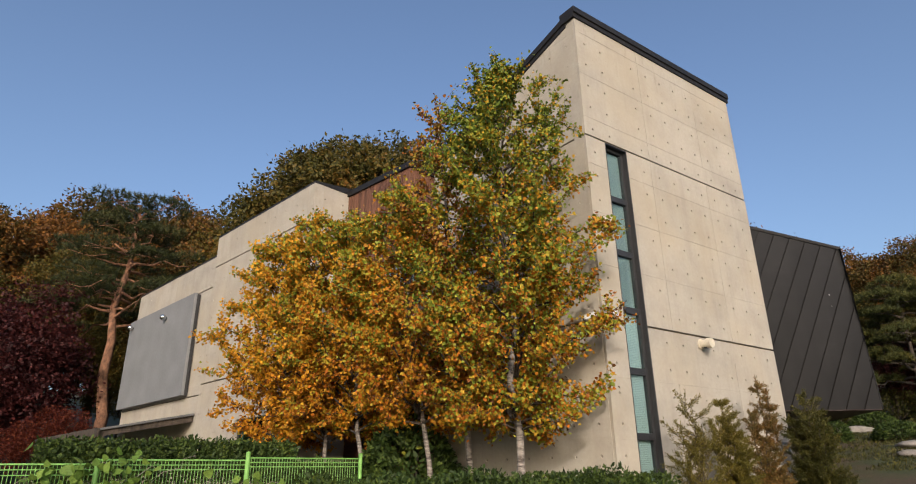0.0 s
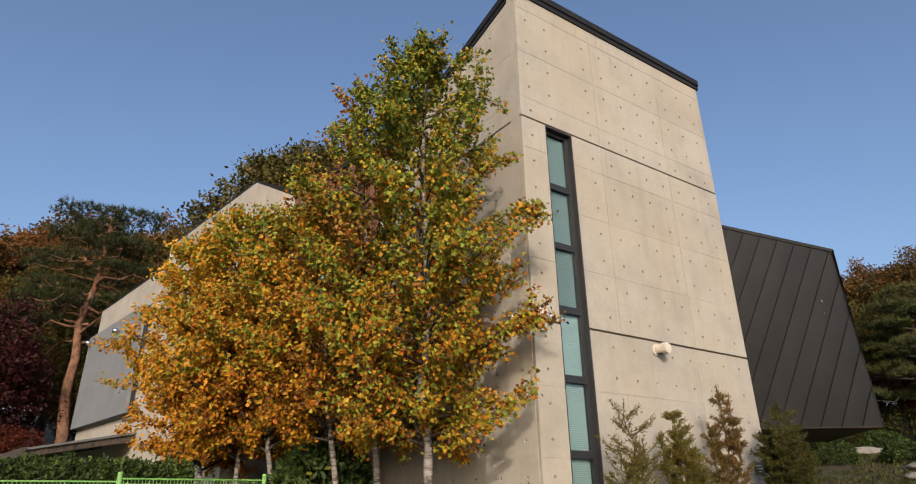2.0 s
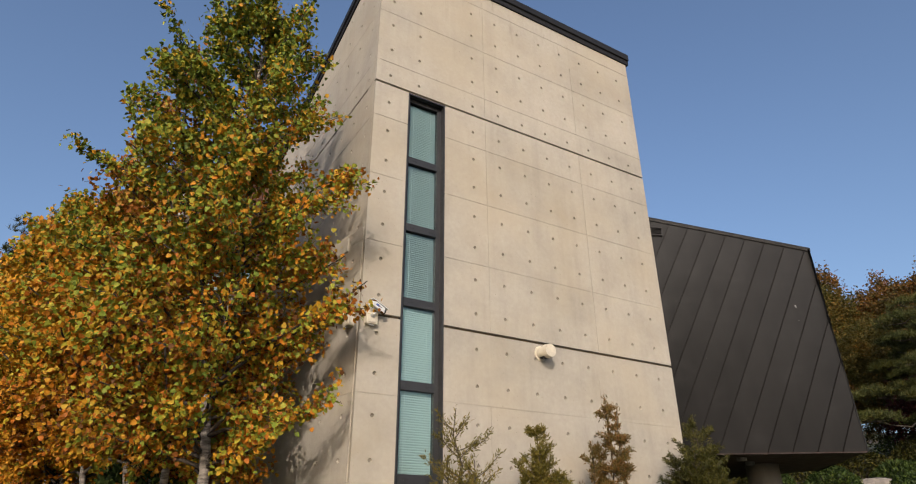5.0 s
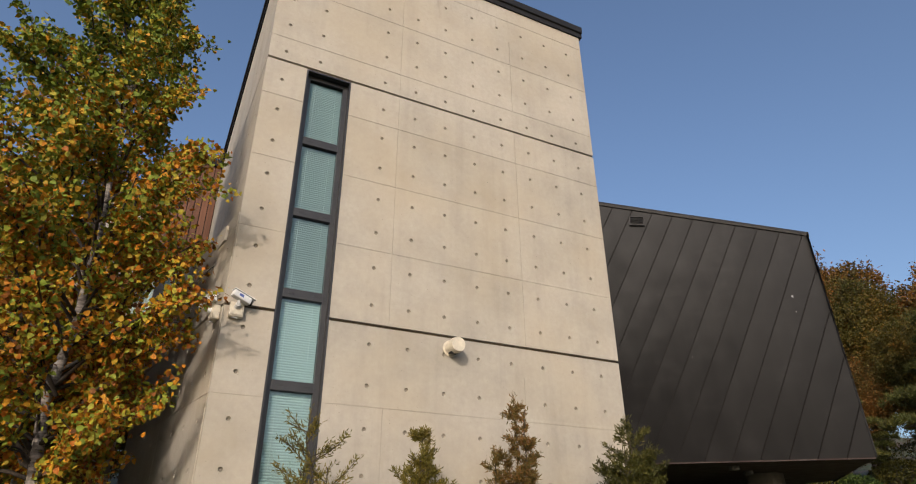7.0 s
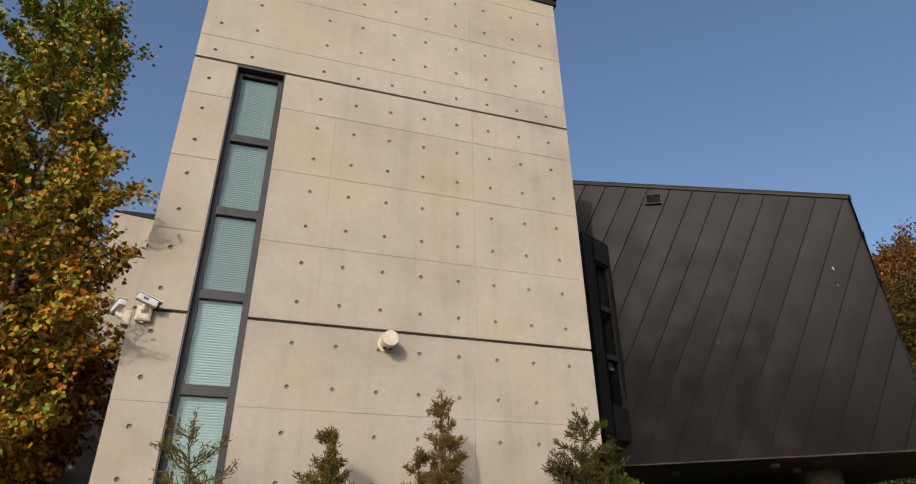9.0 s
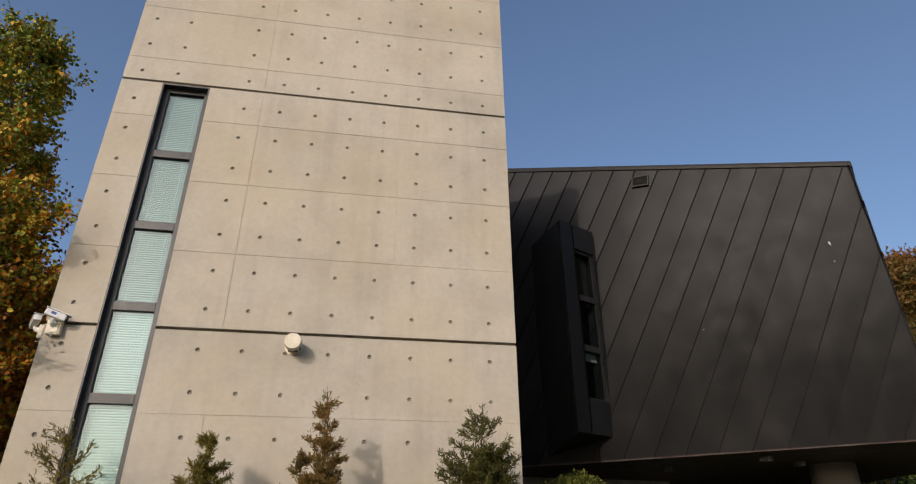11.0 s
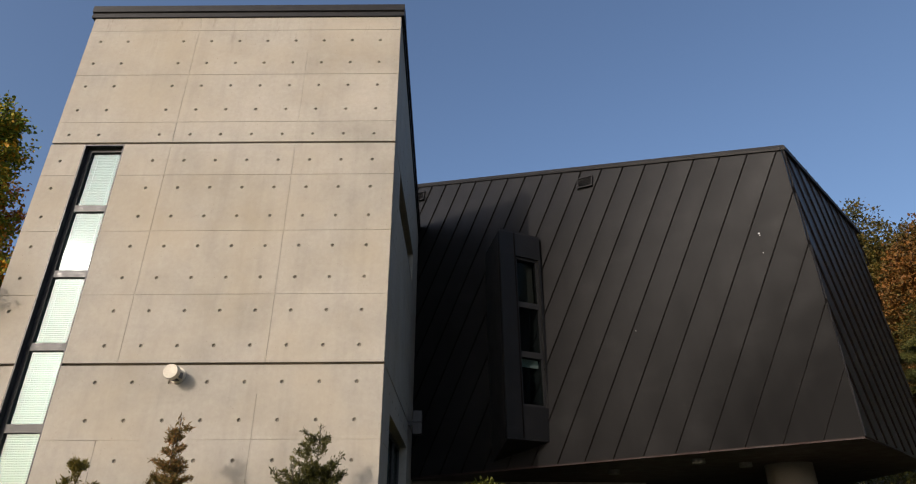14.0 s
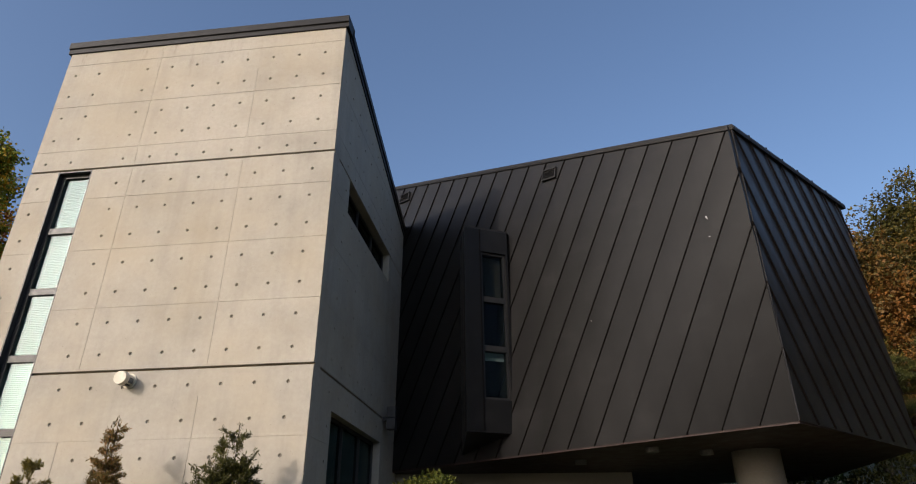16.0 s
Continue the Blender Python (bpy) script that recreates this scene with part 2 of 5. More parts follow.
LEAF_HEDGE = leaf_material("hedge_leaf", [(0.0, (0.014, 0.026, 0.007)), (0.5, (0.036, 0.062, 0.012)), (0.9, (0.085, 0.12, 0.02)), (1.0, YG)], 0.3, 1.5, 0.12)
LEAF_VINE = leaf_material("vine_leaf", [(0.0, (0.09, 0.17, 0.03)), (1.0, (0.22, 0.32, 0.06))], 0.3, 1.5, 0.3)
LEAF_SHRUB = leaf_material("shrub_leaf", [(0.0, (0.06, 0.062, 0.010)), (0.5, (0.15, 0.125, 0.020)), (0.8, (0.20, 0.15, 0.03)), (1.0, (0.22, 0.10, 0.03))], 0.5, 2.0, 0.25)
LEAF_DARKSHRUB = leaf_material("yew_leaf", [(0.0, (0.022, 0.028, 0.006)), (0.6, (0.064, 0.062, 0.011)), (1.0, (0.14, 0.115, 0.020))], 0.4, 2.0, 0.12)
LEAF_RUSTSHRUB = leaf_material("rusty_shrub_leaf", [(0.0, (0.07, 0.08, 0.02)), (0.5, (0.17, 0.11, 0.03)), (1.0, (0.28, 0.12, 0.03))], 0.4, 2.0, 0.25)
LEAF_WOOD = leaf_material("oak_leaf_mixed", [(0.0, (0.030, 0.034, 0.008)), (0.35, (0.08, 0.060, 0.013)), (0.65, (0.17, 0.076, 0.015)), (1.0, (0.25, 0.09, 0.016))], 0.6, 0.25, 0.10)
LEAF_WOODG = leaf_material("oak_leaf_green", [(0.0, (0.022, 0.028, 0.007)), (0.45, (0.066, 0.060, 0.010)), (0.75, (0.13, 0.085, 0.014)), (1.0, (0.21, 0.09, 0.014))], 0.55, 0.3, 0.10)
LEAF_RUST = leaf_material("oak_leaf_rust", [(0.0, (0.06, 0.045, 0.014)), (0.4, (0.16, 0.075, 0.02)), (0.8, (0.27, 0.11, 0.02)), (1.0, (0.30, 0.16, 0.03))], 0.5, 0.3, 0.3)
LEAF_RED = leaf_material("plum_leaf_red", [(0.0, (0.018, 0.007, 0.007)), (0.5, (0.05, 0.012, 0.012)), (1.0, (0.10, 0.02, 0.015))], 0.4, 0.5, 0.25)
LEAF_MAPLE = leaf_material("maple_leaf_red", [(0.0, (0.04, 0.008, 0.006)), (0.6, (0.11, 0.02, 0.010)), (1.0, (0.18, 0.05, 0.015))], 0.3, 0.7, 0.3)
NEEDLE = leaf_material("pine_needle", [(0.0, (0.012, 0.018, 0.006)), (0.6, (0.032, 0.040, 0.010)), (1.0, (0.085, 0.072, 0.018))], 0.5, 0.5, 0.05)
# Lighter copy of NEEDLE with warm sunlight put into its colour.
NEEDLE_SUNLIT = leaf_material("pine_needle_sunlit", [(0.0, (0.022, 0.032, 0.009)), (0.6, (0.065, 0.070, 0.014)), (1.0, (0.15, 0.115, 0.022))], 0.5, 0.5, 0.08)
GRASSY = leaf_material("clipped_bush_leaf", [(0.0, (0.05, 0.07, 0.012)), (0.6, (0.13, 0.14, 0.02)), (1.0, (0.22, 0.17, 0.03))], 0.4, 2.0, 0.2)


def bark_material(name, a, b, scale=7.0, bands=(1, 1, 4)):
    n = Nodes(name, 0.9)
    f = n.noise(scale, 6, 0.7, stretch=bands)
    n.color(n.ramp(f, [(0.38, a), (0.60, b)]))
    return n.bump(f, 0.5, 0.02).m


BARK_BIRCH = bark_material("birch_bark", (0.07, 0.055, 0.045), (0.33, 0.29, 0.25), 5.0, (1, 1, 5))
BARK_DARK = bark_material("dark_bark", (0.025, 0.02, 0.015), (0.08, 0.06, 0.045), 6.0, (1, 1, 0.4))
BARK_PINE = bark_material("red_pine_bark", (0.10, 0.05, 0.03), (0.32, 0.16, 0.09), 5.0, (1, 1, 0.6))


def ground_material():
    n = Nodes("lawn_and_soil", 0.95)
    f = n.noise(0.35, 5, 0.6)
    g = n.ramp(n.noise(5.0, 6, 0.75), [(0.3, (0.02, 0.03, 0.008)), (0.55, (0.045, 0.055, 0.013)), (0.8, (0.09, 0.075, 0.022))])
    s = n.ramp(n.noise(9.0, 5, 0.7), [(0.3, (0.035, 0.026, 0.015)), (0.7, (0.10, 0.062, 0.03))])
    n.color(n.mix(n.ramp(f, [(0.45, 0.0), (0.62, 1.0)]), g, s))
    return n.bump(n.noise(22, 5, 0.7), 0.6, 0.04).m


GROUND = ground_material()


# ---- building helpers ----
def finish(ob, mat, parent=None, label=""):
    ob.data.materials.append(mat)
    if parent is not None:
        ob.parent = parent
    if label:
        ob["label"] = label
    return ob


def part(name, bm, material, parent=None, label="", smooth=False):
    """One mesh object out of a bmesh, under a thing or a part."""
    me = bpy.data.meshes.new(name)
    bmesh.ops.recalc_face_normals(bm, faces=bm.faces)
    bm.to_mesh(me)
    bm.free()
    if smooth:
        me.polygons.foreach_set("use_smooth", [True] * len(me.polygons))
    return finish(new(name, me), material, parent, label)


def raw(name, verts, faces, material, parent=None, label="", smooth=False):
    me = bpy.data.meshes.new(name)
    me.from_pydata([tuple(map(float, v)) for v in verts], [], faces)
    if smooth:
        me.polygons.foreach_set("use_smooth", [True] * len(me.polygons))
    me.update()
    return finish(new(name, me), material, parent, label)


def empty(name, m=None):
    ob = new(name)
    if m is not None:
        ob.matrix_world = m
    return ob


def box(x0, y0, z0, x1, y1, z1, bevel=0.0, bm=None):
    bm = bm or bmesh.new()
    r = bmesh.ops.create_cube(bm, size=1.0)
    bmesh.ops.transform(bm, verts=r["verts"], matrix=Matrix.Translation(((x0 + x1) / 2, (y0 + y1) / 2, (z0 + z1) / 2)) @ Matrix.Diagonal((x1 - x0, y1 - y0, z1 - z0, 1)))
    if bevel:
        es = list({e for v in r["verts"] for e in v.link_edges})
        bmesh.ops.bevel(bm, geom=es, offset=bevel, segments=2, affect="EDGES", profile=0.6)
    return bm


def rod(p, q, r0, r1=None, sides=10, bm=None):
    """A round bar from p to q."""
    bm = bm or bmesh.new()
    p, q = Vector(p), Vector(q)
    r = bmesh.ops.create_cone(bm, cap_ends=True, segments=sides, radius1=r0, radius2=r0 if r1 is None else r1, depth=(q - p).length)
    bmesh.ops.transform(bm, verts=r["verts"], matrix=Matrix.Translation((p + q) / 2) @ (q - p).to_track_quat("Z", "Y").to_matrix().to_4x4())
    return bm


def prism(points, z0, z1, bm=None):
    """An upright prism over a plan; z0 and z1 are heights or lists of heights."""
    bm = bm or bmesh.new()
    n = len(points)
    lo = z0 if isinstance(z0, (list, tuple)) else [z0] * n
    hi = z1 if isinstance(z1, (list, tuple)) else [z1] * n
    a = [bm.verts.new((x, y, z)) for (x, y), z in zip(points, lo)]
    b = [bm.verts.new((x, y, z)) for (x, y), z in zip(points, hi)]
    bm.faces.new(a[::-1])
    bm.faces.new(b)
    for i in range(n):
        j = (i + 1) % n
        bm.faces.new((a[i], a[j], b[j], b[i]))
    return bm


def wall_frame(p, q, z=0.0):
    """A pose whose x runs from p to q in plan and whose y points into the wall (to the left of that way)."""
    d = Vector((q[0] - p[0], q[1] - p[1], 0)).normalized()
    m = Matrix((d, Vector((-d.y, d.x, 0)), Vector((0, 0, 1)))).transposed().to_4x4()
    m.translation = (p[0], p[1], z)
    return m


def relief(name, material, parent, m, u0, u1, z0, z1, ties=(), grooves=(), openings=(), joints_u=(), joints_z=(), top=None, thick=0.3, label=""):
    """A wall with recessed joints, tie holes, grooves and openings that go through it.
    In its own frame x runs along it, y into it. joints_u: rows of (u, from z, to z); openings: u0, u1, z0, z1."""
    R, J = 0.029, 0.004
    zs = {z0, z1}
    us = {u0, u1}
    top = top or (lambda u: z1)
    ties = [(u, z) for u, z in ties if u0 + 0.08 < u < u1 - 0.08 and z0 < z < min(z1, top(u)) - 0.1
            and not any(a - 0.05 < u < b + 0.05 and c - 0.05 < z < e + 0.05 for a, b, c, e in openings)
            and all(abs(z - g) > 0.08 for g in grooves)]
    for u, z in ties:
        us |= {round(u - 0.04, 4), round(u + 0.04, 4)}
        zs |= {round(z - 0.04, 4), round(z + 0.04, 4)}
    for g in grooves:
        zs |= {g - 0.020, g + 0.020}
    for a, b, c, e in openings:
        us |= {a, b}
        zs |= {c, e}
    for u, a, b in joints_u:
        us |= {u - J, u + J}
        zs |= {a, b}
    for z in joints_z:
        zs |= {z - J, z + J}
    us, zs = sorted(x for x in us if u0 <= x <= u1), sorted(z for z in zs if z0 <= z <= z1)
    OPEN = 0.22

    def depth(u, z):
        for a, b, c, e in openings:
            if a < u < b and c < z < e:
                return None
        for g in grooves:
            if abs(z - g) < 0.020:
                return 0.05
        for ju, a, b in joints_u:
            if abs(u - ju) < J and a <= z <= b:
                return 0.006
        for jz in joints_z:
            if abs(z - jz) < J:
                return 0.006
        return 0.0

    verts, faces, index, plugs, channels = [], [], {}, [], []

    def vert(u, y, z):
        z = min(z, top(u))
        k = (round(u, 4), round(y, 4), round(z, 4))
        if k not in index:
            index[k] = len(verts)
            verts.append(k)
        return index[k]

    def face(*pts):
        ids = []
        for p in pts:
            i = vert(*p)
            if i not in ids:
                ids.append(i)
        if len(ids) >= 3:
            faces.append(ids)

    D = [[depth((us[i] + us[i + 1]) / 2, (zs[j] + zs[j + 1]) / 2) for j in range(len(zs) - 1)] for i in range(len(us) - 1)]
    for i in range(len(us) - 1):
        for j in range(len(zs) - 1):
            a, b, c, e = us[i], us[i + 1], zs[j], zs[j + 1]
            if c >= max(top(a), top(b)):
                continue
            d = D[i][j]
            if d is None:
                continue
            mu, mz = (a + b) / 2, (c + e) / 2
            if b - a < 0.1 and e - c < 0.1 and any(abs(mu - u) < 0.006 and abs(mz - z) < 0.006 for u, z in ties):
                o = [(mu + R * math.cos(math.pi / 4 * k), mz + R * math.sin(math.pi / 4 * k)) for k in range(8)]
                s = [(mu + 0.72 * R * math.cos(math.pi / 4 * k), mz + 0.72 * R * math.sin(math.pi / 4 * k)) for k in range(8)]
                C = {1: (b, e), 3: (a, e), 5: (a, c), 7: (b, c)}
                for k in range(8):
                    k2 = (k + 1) % 8
                    face((*o[k][:1], 0, o[k][1]), (o[k2][0], 0, o[k2][1]), (s[k2][0], 0.024, s[k2][1]), (s[k][0], 0.024, s[k][1]))
                for k in (1, 3, 5, 7):
                    cu, cz = C[k]
                    for kk in (k - 1, k):
                        k2 = (kk + 1) % 8
                        face((cu, 0, cz), (o[kk][0], 0, o[kk][1]), (o[k2][0], 0, o[k2][1]))
                    nu, nz = C[(k + 2) % 8]
                    kk = (k + 1) % 8
                    face((cu, 0, cz), (o[kk][0], 0, o[kk][1]), (nu, 0, nz))
                plugs.append(len(faces))
                face(*[(x, 0.024, z) for x, z in s])
            else:
                # groove floors take the painted shade tone
                if d > 0.04:
                    channels.append(len(faces))
                face((a, d, c), (b, d, c), (b, d, e), (a, d, e))
            face((a, thick, c), (a, thick, e), (b, thick, e), (b, thick, c))
            for di, dj, p, q in ((1, 0, (b, c), (b, e)), (-1, 0, (a, c), (a, e)), (0, 1, (a, e), (b, e)), (0, -1, (a, c), (b, c))):
                ii, jj = i + di, j + dj
                edge = not (0 <= ii < len(us) - 1 and 0 <= jj < len(zs) - 1)
                if not edge and dj == 1 and zs[jj] >= max(top(a), top(b)):
                    edge = True
                dd = thick if edge else D[ii][jj]
                if dd is None:
                    dd = thick
                if dd > d + 1e-6:
                    face((p[0], d, p[1]), (q[0], d, q[1]), (q[0], dd, q[1]), (p[0], dd, p[1]))
    ob = raw(name, verts, faces, material, None, label)
    ob.data.materials.append(PLUG)
    for k in plugs:
        ob.data.polygons[k].material_index = 1
    ob.data.materials.append(GROOVE_SHADE)
    for k in channels:
        ob.data.polygons[k].material_index = 2
    bm = bmesh.new()
    bm.from_mesh(ob.data)
    bmesh.ops.recalc_face_normals(bm, faces=bm.faces)
    bm.to_mesh(ob.data)
    bm.free()
    ob.matrix_world = m
    if parent is not None:
        ob.parent = parent
    return ob


def ruled(step_u, start_u, step_z, start_z, u1, z1):
    return [(start_u + i * step_u, start_z + j * step_z) for i in range(int((u1 - start_u) / step_u) + 1) for j in range(int((z1 - start_z) / step_z) + 1)]


# ---- ground ----
def ease(a, b, x):
    t = min(max((x - a) / (b - a), 0), 1)
    return t * t * (3 - 2 * t)


def ground_z(x, y):
    z = 0.06 * min(max(y + 1.0, 0), 14) + 0.145 * min(max(x - 15.0, 0), 22)
    return z + 0.22 * min(max(y - 33.0, 0), 50) + 0.16 * min(max(x - 39.0, 0), 50)


def build_ground():
    xs = [-900, -400, -150, -80, -50] + [-30 + 1.5 * i for i in range(64)] + [80, 120, 200, 400, 900]
    ys = [-900, -400, -150, -80, -45] + [-25 + 1.5 * i for i in range(64)] + [90, 130, 200, 400, 900]
    vs = [(x, y, ground_z(x, y) + (0.06 * noise.noise((x * 0.4, y * 0.4, 0)) if abs(x) < 100 and abs(y) < 100 else 0)) for y in ys for x in xs]
    w = len(xs)
    fs = [(j * w + i, j * w + i + 1, (j + 1) * w + i + 1, (j + 1) * w + i) for j in range(len(ys) - 1) for i in range(w - 1)]
    return raw("ground", vs, fs, GROUND, smooth=True)


tagged(build_ground(), "patchy autumn lawn and bare soil rising to a garden", "ground", kind="structure")

# ---- concrete tower ----
TIE = 0.5138
G1Z, G2Z, TOP = 4.125, 7.882, 10.735
FY, LX, RX = 7.095, 8.484, 14.21
LEFT = Vector((-0.178, 0.984, 0))
LLEN = 5.6
LEFT_END = (LX + LEFT.x * LLEN, FY + LEFT.y * LLEN)
tower = tagged(empty("concrete_tower", Matrix.Translation((LX, FY, 0))), "tall fair-faced concrete tower with tie holes and dark metal coping", "building")


def put(ob):
    """Hang a part under the tower without moving it."""
    ob.parent = tower
    ob.matrix_parent_inverse = Matrix.Translation((LX, FY, 0)).inverted()
    return ob


rows_z = [4.389 + 0.5237 * j for j in range(13)] + [3.869 - 0.5145 * j for j in range(8)]
cols_u = [10.246 + 0.5148 * i for i in range(8)] + [8.725, 9.226, 9.738]
front_ties = [(u, z) for u in cols_u for z in rows_z]
WIN = (9.052, 9.716, 0.5, 7.860)
jz = [1.04, 2.07, 3.10, 5.165, 6.223, 7.248, 8.313, 9.356, 10.413]
ju = [(10.49, 4.14, 7.86), (12.555, 4.14, 7.86), (10.49, 7.9, 10.8), (12.55, 8.313, 9.9), (12.50, 0.3, 3.7), (10.46, 0.3, 3.1)]
put(relief("front_wall", CONCRETE, None, wall_frame((0, FY), (1, FY)), LX, RX, 0.2, TOP, front_ties, (G1Z, G2Z), [WIN], ju, jz))
side_ties = [(FY + 0.28 + TIE * i, z) for i in range(13) for z in rows_z]
SLOPE_R, SLOPE_L = 0.285, 0.30
RWIN_UP, RWIN_LOW = (8.08, 11.4, 7.18, 7.86), (8.07, 11.35, 0.9, 3.62)
put(relief("side_wall", CONCRETE, None, wall_frame((RX + 0.003, 0), (RX + 0.003, 1)), FY + 0.06, 13.6, 0.2, TOP, side_ties, (G1Z, G2Z),
           [RWIN_UP, RWIN_LOW], [(9.2, 0.3, 7.1), (11.25, 0.3, 7.1)], jz, top=lambda u: TOP - SLOPE_R * (u - FY)))
left_m = wall_frame(LEFT_END, (LX, FY))
left_ties = [(LLEN - 0.28 - TIE * i, z) for i in range(11) for z in rows_z]
put(relief("side_wall", CONCRETE, None, left_m, LLEN - 4.10, LLEN - 0.06, 0.2, 5.36, left_ties, (G1Z,), [], [(3.6, 0.3, 5.3)], jz[:4]))
ULEN = 5.25
UP_END = (LX - 0.016 * ULEN, FY + ULEN)
up_m = wall_frame(UP_END, (LX, FY))
up_ties = [(ULEN - 0.28 - TIE * i, z) for i in range(11) for z in rows_z]
put(relief("side_wall", CONCRETE, None, up_m, 0, ULEN - 0.06, 5.36, TOP, up_ties, (G2Z,), [], [(2.1, 5.4, 7.8)], jz,
           top=lambda u: TOP - SLOPE_L * (ULEN - u)))
BACK_L = Vector((UP_END[0], UP_END[1], 0))
ROOF = [(LX, FY, TOP), (RX, FY, TOP), (RX, 13.6, TOP - SLOPE_R * (13.6 - FY)), (BACK_L.x, BACK_L.y, TOP - SLOPE_L * ULEN)]
bm = prism([(x + (0.15 if x < 10 else -0.15), y + (0.15 if y < 7.2 else 0)) for x, y, z in ROOF], [z - 0.30 for *_, z in ROOF], [z - 0.06 for *_, z in ROOF])
put(part("roof", bm, ROOFING))
bm = prism([(RX - 0.31, 13.6), (RX - 0.05, 13.6), (BACK_L.x + 0.32, BACK_L.y), (BACK_L.x + 0.02, BACK_L.y)], 5.0, [ROOF[2][2] - 0.05] * 2 + [ROOF[3][2] - 0.05] * 2)
put(part("back_wall", bm, CONCRETE))


def coping(p, q, zp, zq, out, name="coping", material=COPING):
    """A stepped metal coping along the top of a wall from p to q; out: its outward side."""
    d = Vector((q[0] - p[0], q[1] - p[1])).normalized()
    o = Vector((d.y, -d.x)) * out
    bm = bmesh.new()
    prof = [(-0.36, 0.0), (0.03, 0.0), (0.03, 0.10), (0.06, 0.115), (0.06, 0.26), (-0.36, 0.26)]
    ends = []
    for (x, y), z, ext in ((p, zp, -0.06), (q, zq, 0.06)):
        ends.append([bm.verts.new((x + o.x * a + d.x * ext, y + o.y * a + d.y * ext, z + b)) for a, b in prof])
    for i in range(6):
        j = (i + 1) % 6
        bm.faces.new((ends[0][i], ends[0][j], ends[1][j], ends[1][i]))
    bm.faces.new(ends[0])
    bm.faces.new(ends[1][::-1])
    return part(name, bm, material)


put(coping(ROOF[0][:2], ROOF[1][:2], TOP, TOP, 1))
put(coping((RX, FY + 0.31), ROOF[2][:2], TOP - SLOPE_R * 0.31 - 0.004, ROOF[2][2], 1))
put(coping(ROOF[3][:2], (LX, FY + 0.31), ROOF[3][2], TOP - SLOPE_L * 0.31 - 0.004, 1))


def window(name, m, u0, u1, z0, z1, bars, label, depth=0.10, glass=GLASS, blind=True, fw=0.065, back=True, uprights=(), reveal_shade=False, metal=FRAME):
    """A metal window set into a wall: frame, bars, a pane for each light and a blind with its slats."""
    ob = tagged(empty(name, m @ Matrix.Translation((u0, depth, z0))), label, "window", kind="structure")
    w, h = u1 - u0, z1 - z0
    for nm, b in (("frame", (0, 0, 0, fw, 0.09, h)), ("frame", (w - fw, 0, 0, w, 0.09, h)), ("frame", (fw, 0, 0, w - fw, 0.09, fw)), ("frame", (fw, 0, h - fw, w - fw, 0.09, h))):
        part(nm, box(*b), metal, ob)
    if reveal_shade:
        # Added dark strips on jambs and head stand in for the reveal's shadow.
        for b in ((0.002, -depth, 0, 0.022, -0.002, h - 0.002), (w - 0.022, -depth, 0, w - 0.002, -0.002, h - 0.002), (0.022, -depth, h - 0.024, w - 0.022, -0.002, h - 0.002)):
            part("reveal_shade", box(*b), metal, ob)
    for u in uprights:
        part("upright", box(u - u0 - fw / 2, -0.004, fw, u - u0 + fw / 2, 0.086, h - fw), metal, ob)
    edges = [z0 + fw / 2] + list(bars) + [z1 - fw / 2]
    for z in bars:
        bar = part("bar", box(fw, -0.006, z - z0 - 0.06, w - fw, 0.086, z - z0 + 0.06, 0.006), metal, ob)
        if blind:
            for c in (0.28, 0.74):
                part("drain_slot", box(c * w - 0.035, -0.010, z - z0 - 0.012, c * w + 0.035, 0.0, z - z0 + 0.012), BLACK, bar)
    lights = sorted(edges)
    for a, b in zip(lights, lights[1:]):
        a, b = a - z0 + 0.055, b - z0 - 0.055
        pane = part("pane", box(fw, 0.030, a - 0.02, w - fw, 0.036, b + 0.02), glass, ob)
        pane.visible_shadow = False
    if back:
        # added black sheet in place of the unlit room's depth
        part("unlit_room_sheet", box(0.0, 0.30, 0, w, 0.31, h), DARK, ob)
    if blind:
        n = int(h / 0.031)
        bm = bmesh.new()
        arc = [(-0.0155, 0.0), (-0.008, 0.0038), (0.0, 0.005), (0.008, 0.0038), (0.0155, 0.0)]
        ends = [[bm.verts.new((x, y, -z)) for y, z in arc] + [bm.verts.new((x, y, -z + 0.001)) for y, z in arc[::-1]] for x in (fw * 0.6, w - fw * 0.6)]
        for i in range(10):
            bm.faces.new((ends[0][i], ends[0][(i + 1) % 10], ends[1][(i + 1) % 10], ends[1][i]))
        slat = part("slat", bm, SLAT, ob)
        for c in (0.27, 0.73):
            part("cord", box(c * w - 0.0025, 0.062, 0.04, c * w + 0.0025, 0.064, h - 0.05), WHITE, ob)
        tilt = Matrix.Rotation(radians(-52), 4, "X")
        slat.matrix_local = Matrix.Translation((0, 0.085, 0.05)) @ tilt
        for k in range(1, n):
            s = new("slat", slat.data)
            s.parent = ob
            s.matrix_local = Matrix.Translation((0, 0.085, 0.05 + k * 0.031)) @ Matrix.Rotation(radians((-64 if z0 + k * 0.031 < 4.4 else -38) + random.uniform(-2, 2)), 4, "X")
    return ob


window("window_1", wall_frame((0, FY), (1, FY)), *WIN, [1.0 + 1.138 * k for k in range(6)], "tall narrow dark-framed window with lowered white blinds", 0.10, fw=0.085, reveal_shade=True)
